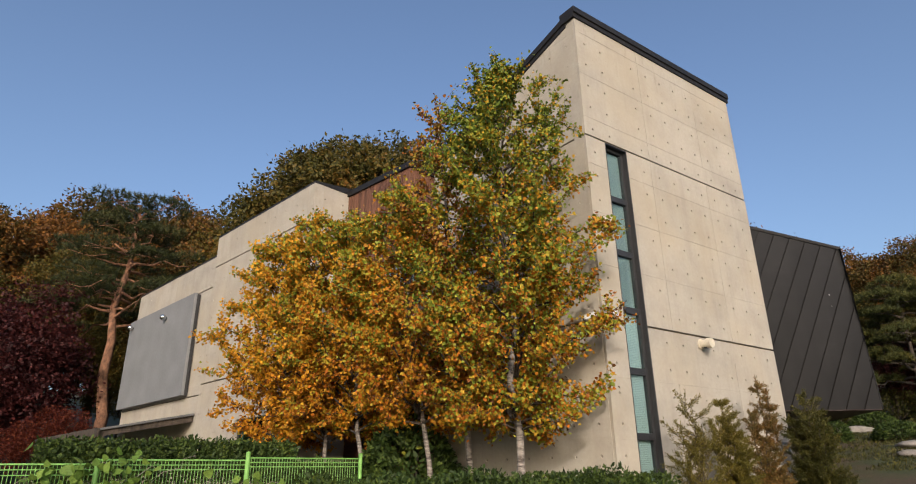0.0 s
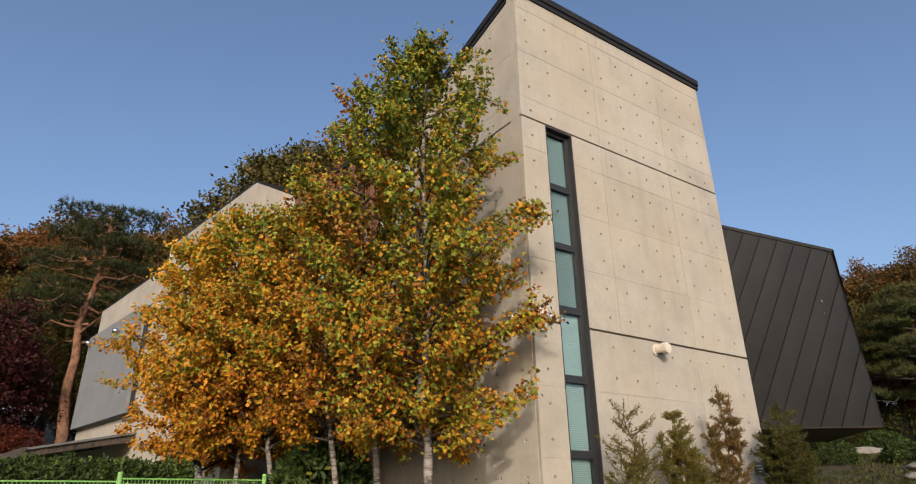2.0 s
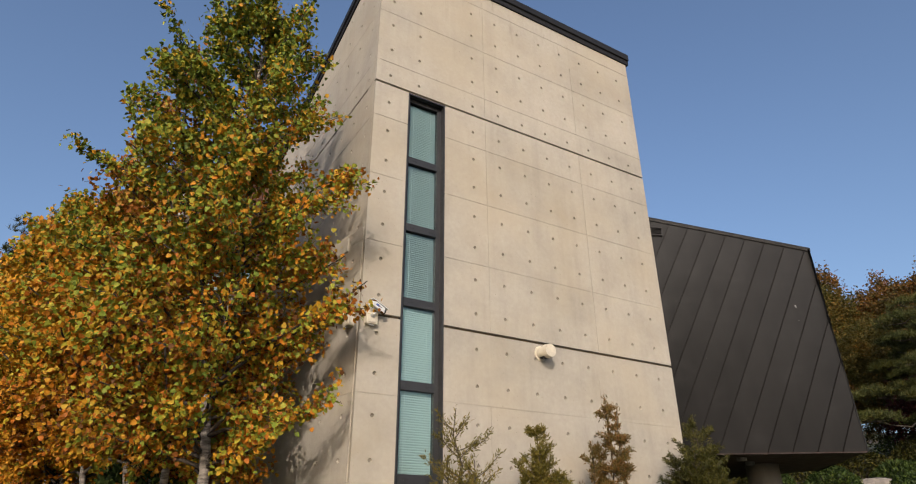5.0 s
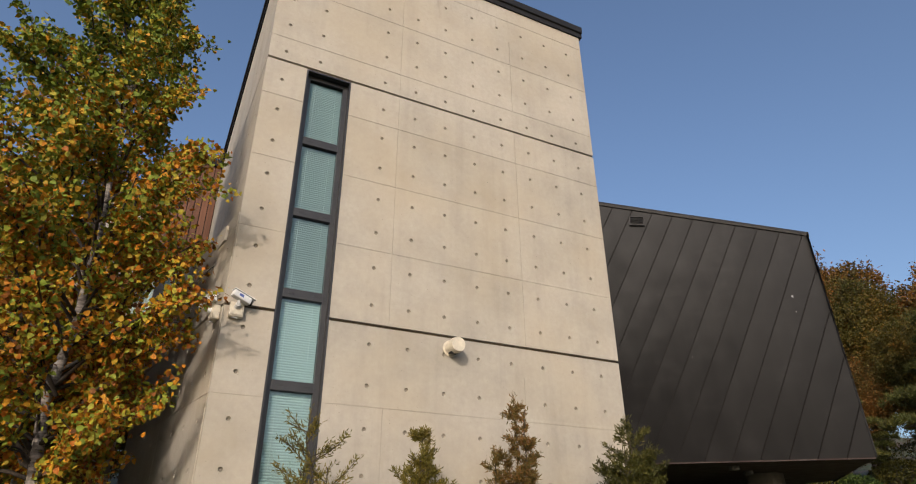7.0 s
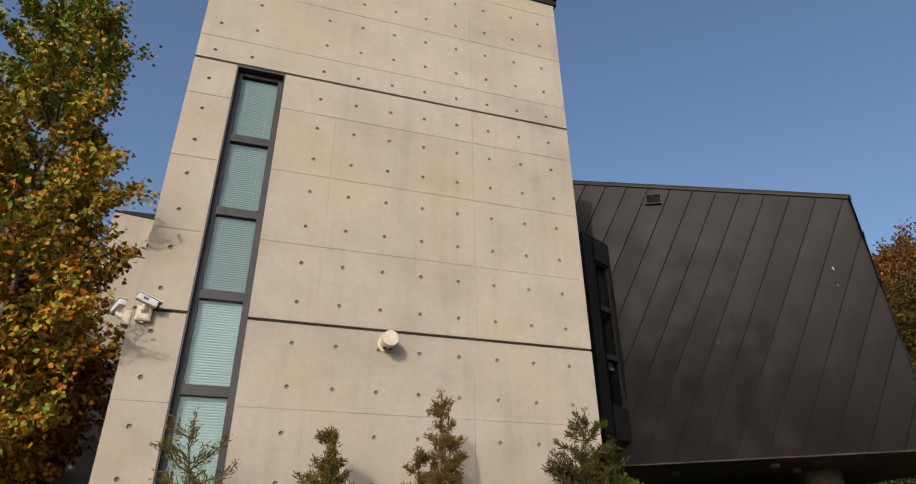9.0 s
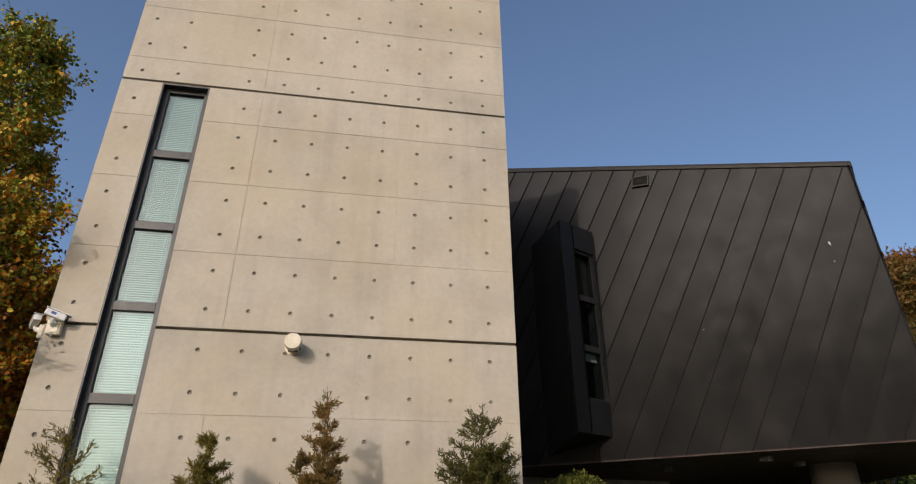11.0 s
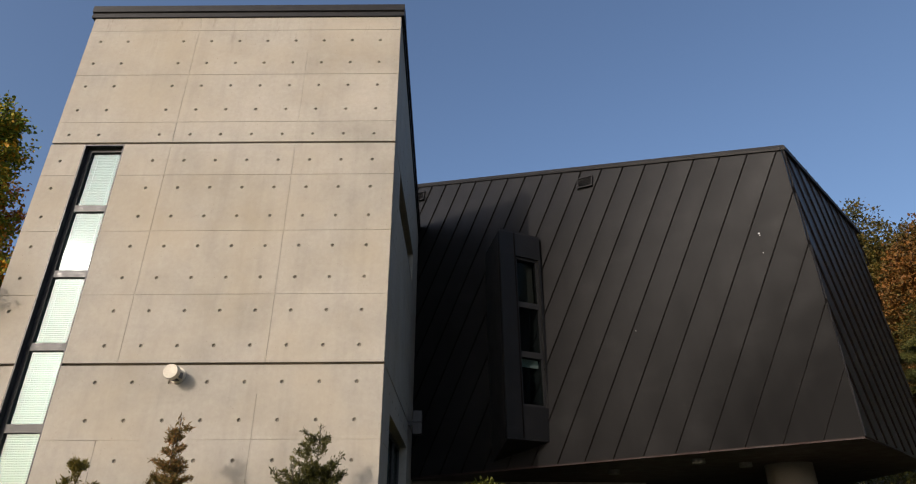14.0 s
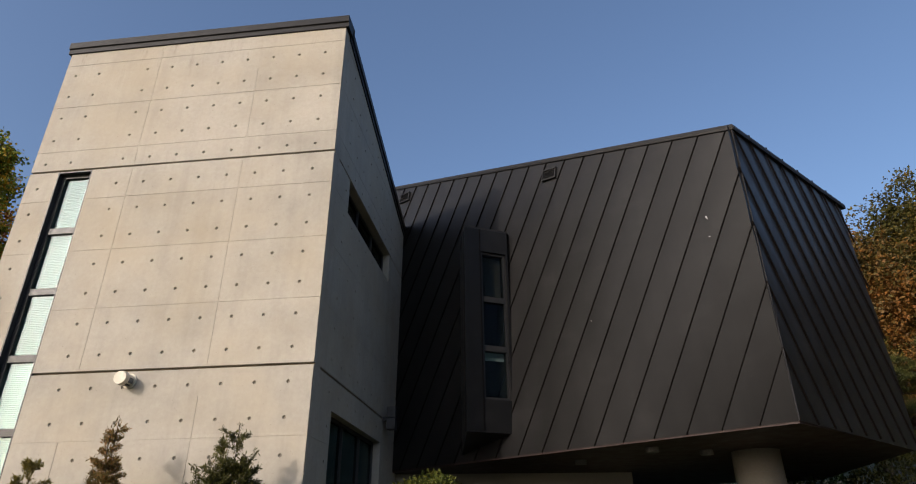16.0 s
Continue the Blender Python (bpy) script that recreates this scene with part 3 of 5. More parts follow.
window("window_2", wall_frame((RX, 0), (RX, 1)), *RWIN_UP, [], "dark horizontal ribbon window in the shaded concrete side", 0.14, GLASS_DARK, False, 0.05, uprights=(9.2, 10.3))
window("window_3", wall_frame((RX, 0), (RX, 1)), *RWIN_LOW, [], "large dark ground floor window in the shaded side", 0.14, GLASS_DARK, True, 0.06, uprights=(9.2, 10.3))

# ---- timber-clad storey over the low side wall ----
wm = left_m @ Matrix.Translation((0, 0.07, 0))
clad = tagged(empty("timber_clad_storey", wm @ Matrix.Translation((-2.6, 0, 5.36))), "upper storey clad in upright reddish cedar boards", "building")


def hang(ob, thing):
    """Make ob, built in world place, a part of thing."""
    bpy.context.view_layer.update()
    ob.parent = thing
    ob.matrix_parent_inverse = thing.matrix_world.inverted()
    return ob


CLAD0, CLAD1, CLADZ0, CLADZ1, CLADW = -2.55, 0.30, 6.75, 9.12, 4.0
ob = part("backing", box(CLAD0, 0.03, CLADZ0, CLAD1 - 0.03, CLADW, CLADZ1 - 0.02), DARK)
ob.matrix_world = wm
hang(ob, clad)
ob = part("coping", box(CLAD0 - 0.03, -0.05, CLADZ1, CLAD1 + 0.05, CLADW, CLADZ1 + 0.16), COPING)
ob.matrix_world = wm
hang(ob, clad)
em = wm @ Matrix.Translation((CLAD1, 0, 0)) @ Matrix.Rotation(radians(90), 4, "Z")
board_mesh = None
for m, n in ((wm @ Matrix.Translation((CLAD0, 0, 0)), int((CLAD1 - CLAD0) / 0.135)), (em, int(CLADW / 0.135))):
    for k in range(n):
        if board_mesh is None:
            b0 = part("board", box(0.004, 0.0, CLADZ0, 0.121, 0.028, CLADZ1, 0.004), WOOD)
            board_mesh = b0.data
        else:
            b0 = new("board", board_mesh)
        b0.matrix_world = m @ Matrix.Translation((0.135 * k, random.uniform(0, 0.004), 0))
        hang(b0, clad)
window("window_4", wm, CLAD0, CLAD1 - 0.02, 5.38, 6.74, [], "strip window with pale blinds under cedar cladding", 0.02, GLASS, False, 0.07, uprights=(-1.2,))
window("window_8", em, 0.1, CLADW, 5.38, 6.74, [], "strip window with pale blinds under cedar cladding", 0.02, GLASS, False, 0.07, uprights=(1.4, 2.7))
for m, a, b in ((wm, CLAD0, CLAD1 - 0.2), (em, 0.2, CLADW)):
    ob = part("blind", box(a, 0.16, 5.40, b, 0.17, 6.7), SLAT)
    ob.matrix_world = m
    tagged(ob, "pale roller blind behind a strip window", "blind")
ob = part("terrace", prism([(LX - 0.1, FY + 0.4), (RX - 0.5, FY + 0.4), (RX - 0.5, 13.4), (LEFT_END[0] + 0.25, LEFT_END[1] + 0.2)], 5.10, 5.30), CONCRETE_FAR)
tagged(ob, "concrete terrace slab behind the low side wall", "terrace", kind="structure")

# ---- recessed entrance ----
rm = left_m @ Matrix.Translation((-2.6, 0.95, 0))
ent = relief("wall_entrance", CORTEN, None, rm, -0.6, 5.0, 0.3, 5.1, openings=[(0.1, 1.0, 0.75, 2.95), (2.9, 4.3, 1.4, 4.6)], thick=0.2)
tagged(ent, "rust-brown weathered wall of a shaded entrance recess", "wall", kind="structure")
window("window_9", rm, 2.9, 4.3, 1.4, 4.6, [3.0], "grey reflecting window in a rust-brown recess wall", 0.05, GLASS_DARK, False, 0.06, uprights=(3.6,))
door = tagged(empty("door_1", rm @ Matrix.Translation((0.1, 0.08, 0.75))), "dark glazed entrance door in a rust-brown wall", "door", kind="structure")
part("leaf", box(0, 0, 0, 0.9, 0.05, 2.2), FRAME, door)
part("pane", box(0.12, -0.006, 0.2, 0.78, 0.0, 2.08), GLASS_DARK, door)
part("handle", rod((0.82, -0.05, 0.9), (0.82, -0.05, 1.4), 0.014), STEEL, door)
ob = part("ceiling", box(-2.75, 0.012, 5.10, LLEN - 4.11, 1.3, 5.36), CONCRETE_FAR)
ob.matrix_world = left_m
tagged(ob, "concrete slab over the recessed entrance", "ceiling", kind="structure")

# ---- concrete wing with the grey panel ----
WD = Vector((-0.157, 0.9876, 0))
APEX = Vector((6.02, 14.72, 0))
wing = tagged(empty("concrete_wing", Matrix.Translation(APEX)), "low fair-faced concrete wing with thin dark roof edge", "building")


def along(s):
    return (APEX.x + WD.x * s, APEX.y + WD.y * s)


wing_m = wall_frame(along(13.2), along(0))
U = lambda s: 13.2 - s
SA, SB = 5.9, 12.85
wt = [(U(0.3 + 0.6 * i), 1.6 + 0.6 * j) for i in range(10) for j in range(13)]
LW = (U(3.3), U(1.35), 1.45, 3.08)
hang(relief("near_wall", CONCRETE_FAR, None, wing_m, U(SA), U(0), 0.4, 9.2, wt, (4.31, 8.15), [LW], [(U(2.4), 0.5, 9.1), (U(4.8), 0.5, 9.1)], [2.5, 6.2]), wing)
wt2 = [(U(6.2 + 0.6 * i), 1.6 + 0.6 * j) for i in range(11) for j in range(13)]
hang(relief("far_wall", CONCRETE_FAR, None, wing_m @ Matrix.Translation((0, 0.03, 0)), U(SB), U(SA), 0.4, 8.55, wt2, (7.5, 4.0), [], [], [2.5]), wing)
end_m = wall_frame((0, 0), (0.985, 0.17))
end_m.translation = (APEX.x, APEX.y, 0)
hang(relief("end_wall", CONCRETE_FAR, None, end_m, 0.0, 1.35, 0.4, 9.2, [(0.35 + 0.6 * i, 1.6 + 0.6 * j) for i in range(2) for j in range(13)], (4.31, 8.15), [], [], [6.2], top=lambda u: 9.2 + 0.12 * u), wing)
i0, i1 = along(0), along(SA)
j0, j1 = along(SA), along(SB)
hang(part("roof", prism([i0, (i0[0] + 1.4, i0[1] + 0.2), (i1[0] + 2.0, i1[1] + 0.3), i1], 9.2, [9.27, 9.40, 9.40, 9.27]), COPING), wing)
hang(part("roof", prism([(j0[0] + 0.03, j0[1]), (j0[0] + 2.0, j0[1] + 0.3), (j1[0] + 2.0, j1[1] + 0.3), (j1[0] + 0.03, j1[1])], 8.55, 8.63), COPING), wing)
hang(part("back_wall", prism([(i0[0] + 1.2, i0[1] + 0.5), (i0[0] + 1.5, i0[1] + 0.5), (j1[0] + 2.0, j1[1]), (j1[0] + 1.7, j1[1])], 0.4, 8.5), CONCRETE_FAR), wing)
window("window_5", wing_m, *LW, [], "green-tinted ground floor window in a concrete wall", 0.12, GLASS_GREEN, False, 0.07)
panel = tagged(empty("grey_wall_panel", wing_m @ Matrix.Translation((U(12.75), -0.22, 4.05))), "large flat grey rendered panel standing proud of the concrete wall", "wall panel")
part("face", box(0, 0, 0, 6.0, 0.10, 3.38, 0.008), GREYPANEL, panel)
part("edge", box(5.62, 0.10, 0.02, 5.97, 0.22, 3.36), FRAME, panel)
part("edge", box(0.03, 0.10, 0.02, 5.6, 0.215, 0.10), BLACK, panel)
for s, z in ((3.75, 3.12), (0.4, 3.3)):
    ball = tagged(empty("spherical_lamp", wing_m @ Matrix.Translation((U(12.75) + s, -0.34, 4.05 + z - 0.2))), "small polished ball lamp on a grey panel", "lamp")
    bm = bmesh.new()
    bmesh.ops.create_uvsphere(bm, u_segments=16, v_segments=10, radius=0.11)
    part("ball", bm, STEEL, ball, smooth=True)
    part("bracket", rod((0, 0.08, 0), (0, 0.125, 0.0), 0.03), FRAME, ball)

can = tagged(empty("porch_canopy", wing_m @ Matrix.Translation((U(12.6), 0, 3.1))), "weathered grey lean-to canopy along the concrete wall", "canopy")
bm = bmesh.new()
for k in range(16):
    u = 6.6 / 16 * k
    prism([(u, -2.6), (u + 6.6 / 16 - 0.02, -2.6), (u + 6.6 / 16 - 0.02, 0), (u, 0)], [-0.25, -0.25, 0.30, 0.30], [-0.19, -0.19, 0.36, 0.36], bm)
part("roof_sheet", bm, ROOFING, can)
part("fascia", box(-0.05, -2.66, -0.42, 6.65, -2.60, -0.18), BARK_DARK, can)
for u in (0.1, 3.3, 6.4):
    part("rafter", prism([(u, -2.6), (u + 0.1, -2.6), (u + 0.1, 0), (u, 0)], [-0.42, -0.42, 0.10, 0.10], [-0.26, -0.26, 0.29, 0.29]), BARK_DARK, can)
    part("post", box(u, -2.5, -2.75 + 0.3, u + 0.1, -2.4, -0.40), BARK_DARK, can)

# ---- dark zinc block ----
BX = Vector((0.8097, -0.5868, 0))
BY = Vector((0.586, 0.809, -0.043)).normalized()
BZ = BX.cross(BY).normalized()
BC = Vector((20.97, 7.68, 3.2))
fm = Matrix((BX, BY, BZ)).transposed().to_4x4()
fm.translation = BC
zinc = tagged(empty("zinc_clad_block", Matrix.Translation(BC)), "overhanging block clad in dark zinc with slanting standing seams", "building")


def clip(poly, a, b, c):
    """The part of a polygon where a*x + b*y <= c."""
    out = []
    for i, p in enumerate(poly):
        q = poly[(i + 1) % len(poly)]
        dp, dq = a * p[0] + b * p[1] - c, a * q[0] + b * q[1] - c
        if dp <= 0:
            out.append(p)
        if dp * dq < 0:
            t = dp / (dp - dq)
            out.append((p[0] + t * (q[0] - p[0]), p[1] + t * (q[1] - p[1])))
    return out


def seamed(m, outline, lean, pitch, c0, c1, thing, bulge, phase=0.0):
    """Sheets between slanting seams over an outline; lean is -0.5 or 0.5: u + lean * v is constant on a seam."""
    c = c0 + phase
    while c < c1:
        bm = bmesh.new()
        seen = {}
        swell = bulge * random.uniform(0.6, 1.25)

        def at(u, v):
            k = (round(u, 4), round(v, 4))
            if k not in seen:
                f = min(max((u + lean * v - c) / pitch, 0), 1)
                wave = 0.75 + 0.25 * math.sin(v * 2.3 + c * 5)
                seen[k] = bm.verts.new((u, -swell * wave * math.sin(math.pi * f), v))
            return seen[k]

        for s in range(6):
            strip = clip(clip(outline, 1, lean, c + pitch * (s + 1) / 6), -1, -lean, -(c + pitch * s / 6))
            for r in range(12):
                poly = clip(clip(strip, 0, 1, 0.68 * (r + 1)), 0, -1, -0.68 * r) if len(strip) > 2 else []
                ids = []
                for u, v in poly:
                    q = at(u, v)
                    if q not in ids:
                        ids.append(q)
                if len(ids) >= 3 and bm.faces.get(ids) is None:
                    bm.faces.new(ids)
        if bm.faces:
            ob = part("sheet", bm, ZINC, smooth=True)
            ob.matrix_world = m
            hang(ob, thing)
        else:
            bm.free()
        lo = clip(clip(outline, 1, lean, c + 0.0008), -1, -lean, -(c - 0.0008))
        if len(lo) >= 3:
            lo.sort(key=lambda p: p[1])
            p, q = lo[0], lo[-1]
            if q[1] - p[1] > 0.05:
                d = Vector((q[0] - p[0], 0, q[1] - p[1]))
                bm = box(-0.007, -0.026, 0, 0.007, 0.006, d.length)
                ob = part("seam", bm, SEAM_SHADE)
                ob.matrix_world = m @ Matrix.Translation((p[0], 0, p[1])) @ Matrix.Rotation(math.atan2(d.x, d.z), 4, "Y")
                hang(ob, thing)
        c += pitch


RIDGE = 0.285
FL = 9.15
seamed(fm, [(-FL, 0), (0, 0), (0, 5.04), (-FL, 5.04 + RIDGE * FL)], -0.515, 0.541, -14.058, 0.0, zinc, 0.006)
RD = Vector((0.705, 0.709, 0)).normalized()
RL = 4.38
sm = Matrix((RD, Vector((-RD.y, RD.x, 0)), Vector((0.022, 0.030, 1)).normalized())).transposed().to_4x4()
sm.translation = BC
seamed(sm, [(0, 0), (RL, 0), (RL, 4.94), (0, 5.04)], 0.515, 0.541, 0.0, 7.2, zinc, 0.020)
TR = fm @ Vector((0, 0, 5.04))
TL = fm @ Vector((-FL, 0, 5.04 + RIDGE * FL))
BL = fm @ Vector((-FL, 0, 0))
FR, FRT = sm @ Vector((RL, 0, 0)), sm @ Vector((RL, 0, 4.94))
NB = Vector((0.586, 0.809, 0))
back_r, back_l = FR + NB * 5.0 - BX * 3.0, BL + NB * 6.0
inset = [(BC + BY * 0.36 - BX * 0.30), BL + BY * 0.42, back_l, back_r, FR - RD * 0.10 + BY * 0.25 - BX * 0.25]
tops = [TR.z - 0.03, TL.z - 0.03, TL.z - 1.5, FRT.z + 0.2, FRT.z - 0.03]
hang(part("body", prism([(p.x, p.y) for p in inset], 3.23, tops), DARK), zinc)
inset2 = [(p.x, p.y) for p in (BC + (BY - BX) * 0.01, BL + BY * 0.01, back_l, back_r, FR)]
hang(part("soffit", prism(inset2, 3.17, 3.225), SOFFIT, label="dark brown soffit boards"), zinc)
for a, b in ((TL, TR), (TR, FRT)):
    d = (b - a).normalized()
    side = Vector((d.y, -d.x, 0)).normalized()
    if side.dot(Vector((-0.5, -0.8, 0)) if a is TL else Vector((0.7, -0.7, 0))) < 0:
        side = -side
    bm = bmesh.new()
    prof = [(-0.30, -0.02), (0.035, -0.05), (0.045, 0.0), (0.035, 0.055), (-0.30, 0.075)]
    e = [[bm.verts.new(p + side * s + Vector((0, 0, z)) + d * x) for s, z in prof] for p, x in ((a, 0), (b, 0.03))]
    for i in range(5):
        j = (i + 1) % 5
        bm.faces.new((e[0][i], e[0][j], e[1][j], e[1][i]))
    bm.faces.new(e[0])
    bm.faces.new(e[1][::-1])
    hang(part("ridge_cap", bm, COPING), zinc)
    for k in range(1, int((b - a).length / 0.6) if a is TR else 0):
        c = a + d * (0.6 * k)
        hang(part("cleat", box(c.x - 0.02, c.y - 0.02, c.z + 0.05, c.x + 0.02, c.y + 0.02, c.z + 0.11), COPING), zinc)
# corner flashing
hang(part("corner_flashing", rod(BC - BY * 0.01, TR - BY * 0.01, 0.016, sides=6), COPING), zinc)


def louvre(u, v, tilt=0.0):
    ob = tagged(empty("louvred_vent", fm @ Matrix.Translation((u, -0.03, v)) @ Matrix.Rotation(tilt, 4, "Y")), "small dark louvred vent in the zinc cladding", "vent")
    part("backing", box(0, 0.0, 0, 0.36, 0.028, 0.26), BLACK, ob)
    for b in ((0, -0.03, 0, 0.36, 0, 0.025), (0, -0.03, 0.235, 0.36, 0, 0.26), (0, -0.03, 0.026, 0.025, 0, 0.234), (0.335, -0.03, 0.026, 0.36, 0, 0.234)):
        part("frame", box(*b), COPING, ob)
    for k in range(5):
        part("slat", prism([(0.026, -0.026), (0.334, -0.026), (0.334, 0), (0.026, 0)], [0.035 + 0.04 * k] * 2 + [0.06 + 0.04 * k] * 2, [0.04 + 0.04 * k] * 2 + [0.065 + 0.04 * k] * 2), COPING, ob)
    return ob


for u, v, r in ((-0.71, 3.50, 0.015), (-0.70, 3.46, 0.009), (-0.715, 3.12, 0.008), (-3.1, 2.2, 0.007)):
    ob = part("dropping_mark", rod((u, -0.013, v), (u, -0.009, v), r, sides=7), WHITE)
    ob.matrix_world = fm
    hang(ob, zinc)
louvre(-4.01, 5.645, radians(6))
louvre(-8.74, 7.0, radians(6))

# bay window, a wedge on the zinc face
A_, B_, C_ = (16.12, 10.21), (17.00, 10.66), (15.87, 11.50)
bay = tagged(empty("bay_window", Matrix.Translation((A_[0], A_[1], 3.62))), "tall narrow wedge-shaped zinc bay with a dark window", "bay window")
bmx = wall_frame(A_, B_)
BW = (Vector(B_) - Vector(A_)).length
BWIN = (0.37, BW - 0.05, 4.22, 7.34)
hang(relief("front", ZINC, None, bmx, 0, BW, 3.62, 7.86, openings=[BWIN], thick=0.08), bay)
hang(part("side", prism([A_, C_, (C_[0] + 0.10, C_[1] + 0.05), (A_[0] + 0.09, A_[1] + 0.05)], 3.621, 7.859), ZINC), bay)
hang(part("top", prism([A_, B_, (B_[0] + 0.2, B_[1] + 0.8), C_], 7.862, 7.90), COPING), bay)
hang(part("base", prism([A_, B_, (B_[0] + 0.1, B_[1] + 0.5), C_], [3.60, 3.60, 3.3, 3.3], 3.619), ZINC), bay)
ob = part("seam", box(0.34, -0.02, 3.64, 0.354, 0.0, 7.85), SEAM_SHADE)
ob.matrix_world = bmx
hang(ob, bay)
window("window_6", bmx, *BWIN, [5.24, 6.28], "dark-framed narrow window of a zinc bay", 0.05, GLASS_DARK, False, 0.05, metal=COPING)
ob = part("curtain", box(BWIN[0] + 0.06, 0.19, 6.34, BWIN[1] - 0.06, 0.20, 7.28), CURTAIN)
ob.matrix_world = bmx
tagged(ob, "drawn brown curtain behind a bay window", "curtain")
ob = part("blind", box(BWIN[0] + 0.06, 0.17, 5.02, BWIN[1] - 0.06, 0.175, 5.18), SLAT)
ob.matrix_world = bmx
tagged(ob, "pale rolled blind behind a bay window", "blind")

# under the block
colm = tagged(empty("round_column", Matrix.Translation((21.2, 10.5, 0))), "thick round pale column clad in rows of small tiles", "column")
gz = ground_z(21.2, 10.5) - 0.2
part("shaft", rod((0, 0, gz), (0, 0, 3.168), 0.40, sides=40), TILE, colm, smooth=False)
for k in range(12):
    part("joint", rod((0, 0, gz + 0.4 + 0.2 * k), (0, 0, gz + 0.406 + 0.2 * k), 0.4015, sides=40), ROOFING, colm)
for (px, py) in ((19.3, 9.7), (20.3, 10.2), (18.2, 11.2)):
    dl = tagged(empty("downlight", Matrix.Translation((px, py, 3.09))), "round recessed downlight in a dark soffit", "lamp")
    part("ring", rod((0, 0, 0), (0, 0, 0.078), 0.11, sides=20), ROOFING, dl)
    part("lens", rod((0, 0, -0.006), (0, 0, 0), 0.085, sides=20), ROOFING, dl)
gm = wall_frame((14.2, 12.95), (19.5, 13.6))
ob = relief("wall_ground_floor", WHITEWALL, None, gm, 0, 5.3, 0.4, 3.168, openings=[(1.9, 4.4, 0.9, 2.85)], thick=0.25)
tagged(ob, "white rendered ground floor wall under the overhang", "wall", kind="structure")
window("window_7", gm, 1.9, 4.4, 0.9, 2.85, [], "dark ground floor window under the overhang", 0.1, GLASS_DARK, False, uprights=(3.1,))
ml = tagged(empty("meter_lamp", gm @ Matrix.Translation((1.3, -0.05, 2.35))), "small dark round fitting on a white wall", "lamp")
part("housing", rod((0, 0.048, 0), (0, -0.06, 0), 0.09, sides=20), BLACK, ml)

# ---- fittings on the tower ----
vent = tagged(empty("round_wall_vent", Matrix.Translation((11.37, FY, 3.96))), "cream round hooded vent cap on the concrete wall", "vent")
part("flange", rod((0, 0, 0), (0, -0.02, 0), 0.112, sides=28), CREAM, vent)
part("pipe", rod((0, -0.02, 0), (0, -0.17, 0), 0.088, sides=28), CREAM, vent)
part("cap", rod((0, -0.17, 0), (0, -0.25, 0), 0.106, 0.096, sides=28), CREAM, vent)
for k in range(4):
    part("slot", box(-0.055, -0.068 - 0.026 * k, -0.0895, 0.055, -0.056 - 0.026 * k, -0.070), BLACK, vent)
part("grille", box(0.062, -0.15, -0.055, 0.092, -0.05, 0.02, 0.004), ROOFING, vent)


def cctv(m, turn, label):
    """A bullet camera with a sun hood on a square junction box."""
    ob = tagged(empty("security_camera", m @ Matrix.Scale(0.92, 4)), label, "camera")
    part("junction_box", box(-0.085, -0.085, -0.11, 0.085, 0.0, 0.08, 0.012), CREAM, ob)
    part("cover", box(-0.065, -0.094, -0.09, 0.065, -0.086, 0.06, 0.004), CREAM, ob)
    part("ball_joint", rod((0, -0.09, 0.01), (0, -0.15, 0.03), 0.038, 0.03, sides=16), WHITE, ob)
    part("arm", rod((0, -0.15, 0.02), (0, -0.16, 0.07), 0.02, sides=12), WHITE, ob)
    h = Matrix.Translation((0.03, -0.16, 0.115)) @ Matrix.Rotation(turn, 4, "Z") @ Matrix.Rotation(radians(16), 4, "Y")
    body = part("body", box(-0.13, -0.045, -0.045, 0.12, 0.045, 0.04, 0.015), WHITE, ob)
    body.matrix_local = h
    part("hood", box(-0.14, -0.055, 0.042, 0.165, 0.055, 0.052, 0.004), WHITE, body)
    part("lens_ring", rod((0.12, 0, 0), (0.145, 0, 0), 0.042, sides=20), BLACK, body)
    part("label_strip", box(-0.06, -0.0475, -0.015, 0.0, -0.0455, 0.018), BLUE, body)
    part("cable", rod((-0.06, -0.02, -0.1), (0.02, -0.10, -0.14), 0.008, sides=6), WHITE, ob)
    return ob


cctv(Matrix.Translation((8.62, FY, 4.06)), radians(20), "white bullet security camera on a cream box by the corner")
cctv(left_m @ Matrix.Translation((LLEN - 0.20, 0, 4.06)), radians(200), "white bullet security camera on a cream box on the side wall")
pq = tagged(empty("wall_plaque", Matrix.Translation((13.75, FY - 0.02, 1.89))), "small dark metal plaque with bars of lettering", "sign")
part("plate", box(0, 0, 0, 0.33, 0.018, 0.23, 0.004), PLAQUE, pq)
for k, w in enumerate((0.2, 0.24, 0.16)):
    part("text_bar", box(0.04, -0.004, 0.16 - 0.05 * k, 0.04 + w, 0.0, 0.175 - 0.05 * k), WHITE, pq)
sl = tagged(empty("wall_lamp", Matrix.Translation((RX + 0.003, 11.49, 4.05))), "dark box-shaped wall lamp on shaded concrete", "lamp")
part("arm", box(0, -0.03, 0.02, 0.12, 0.03, 0.10), FRAME, sl)
part("upper_box", box(0.10, -0.10, 0.075, 0.28, 0.10, 0.30, 0.006), FRAME, sl)
part("lower_box", box(0.10, -0.10, -0.16, 0.28, 0.10, 0.065, 0.006), FRAME, sl)


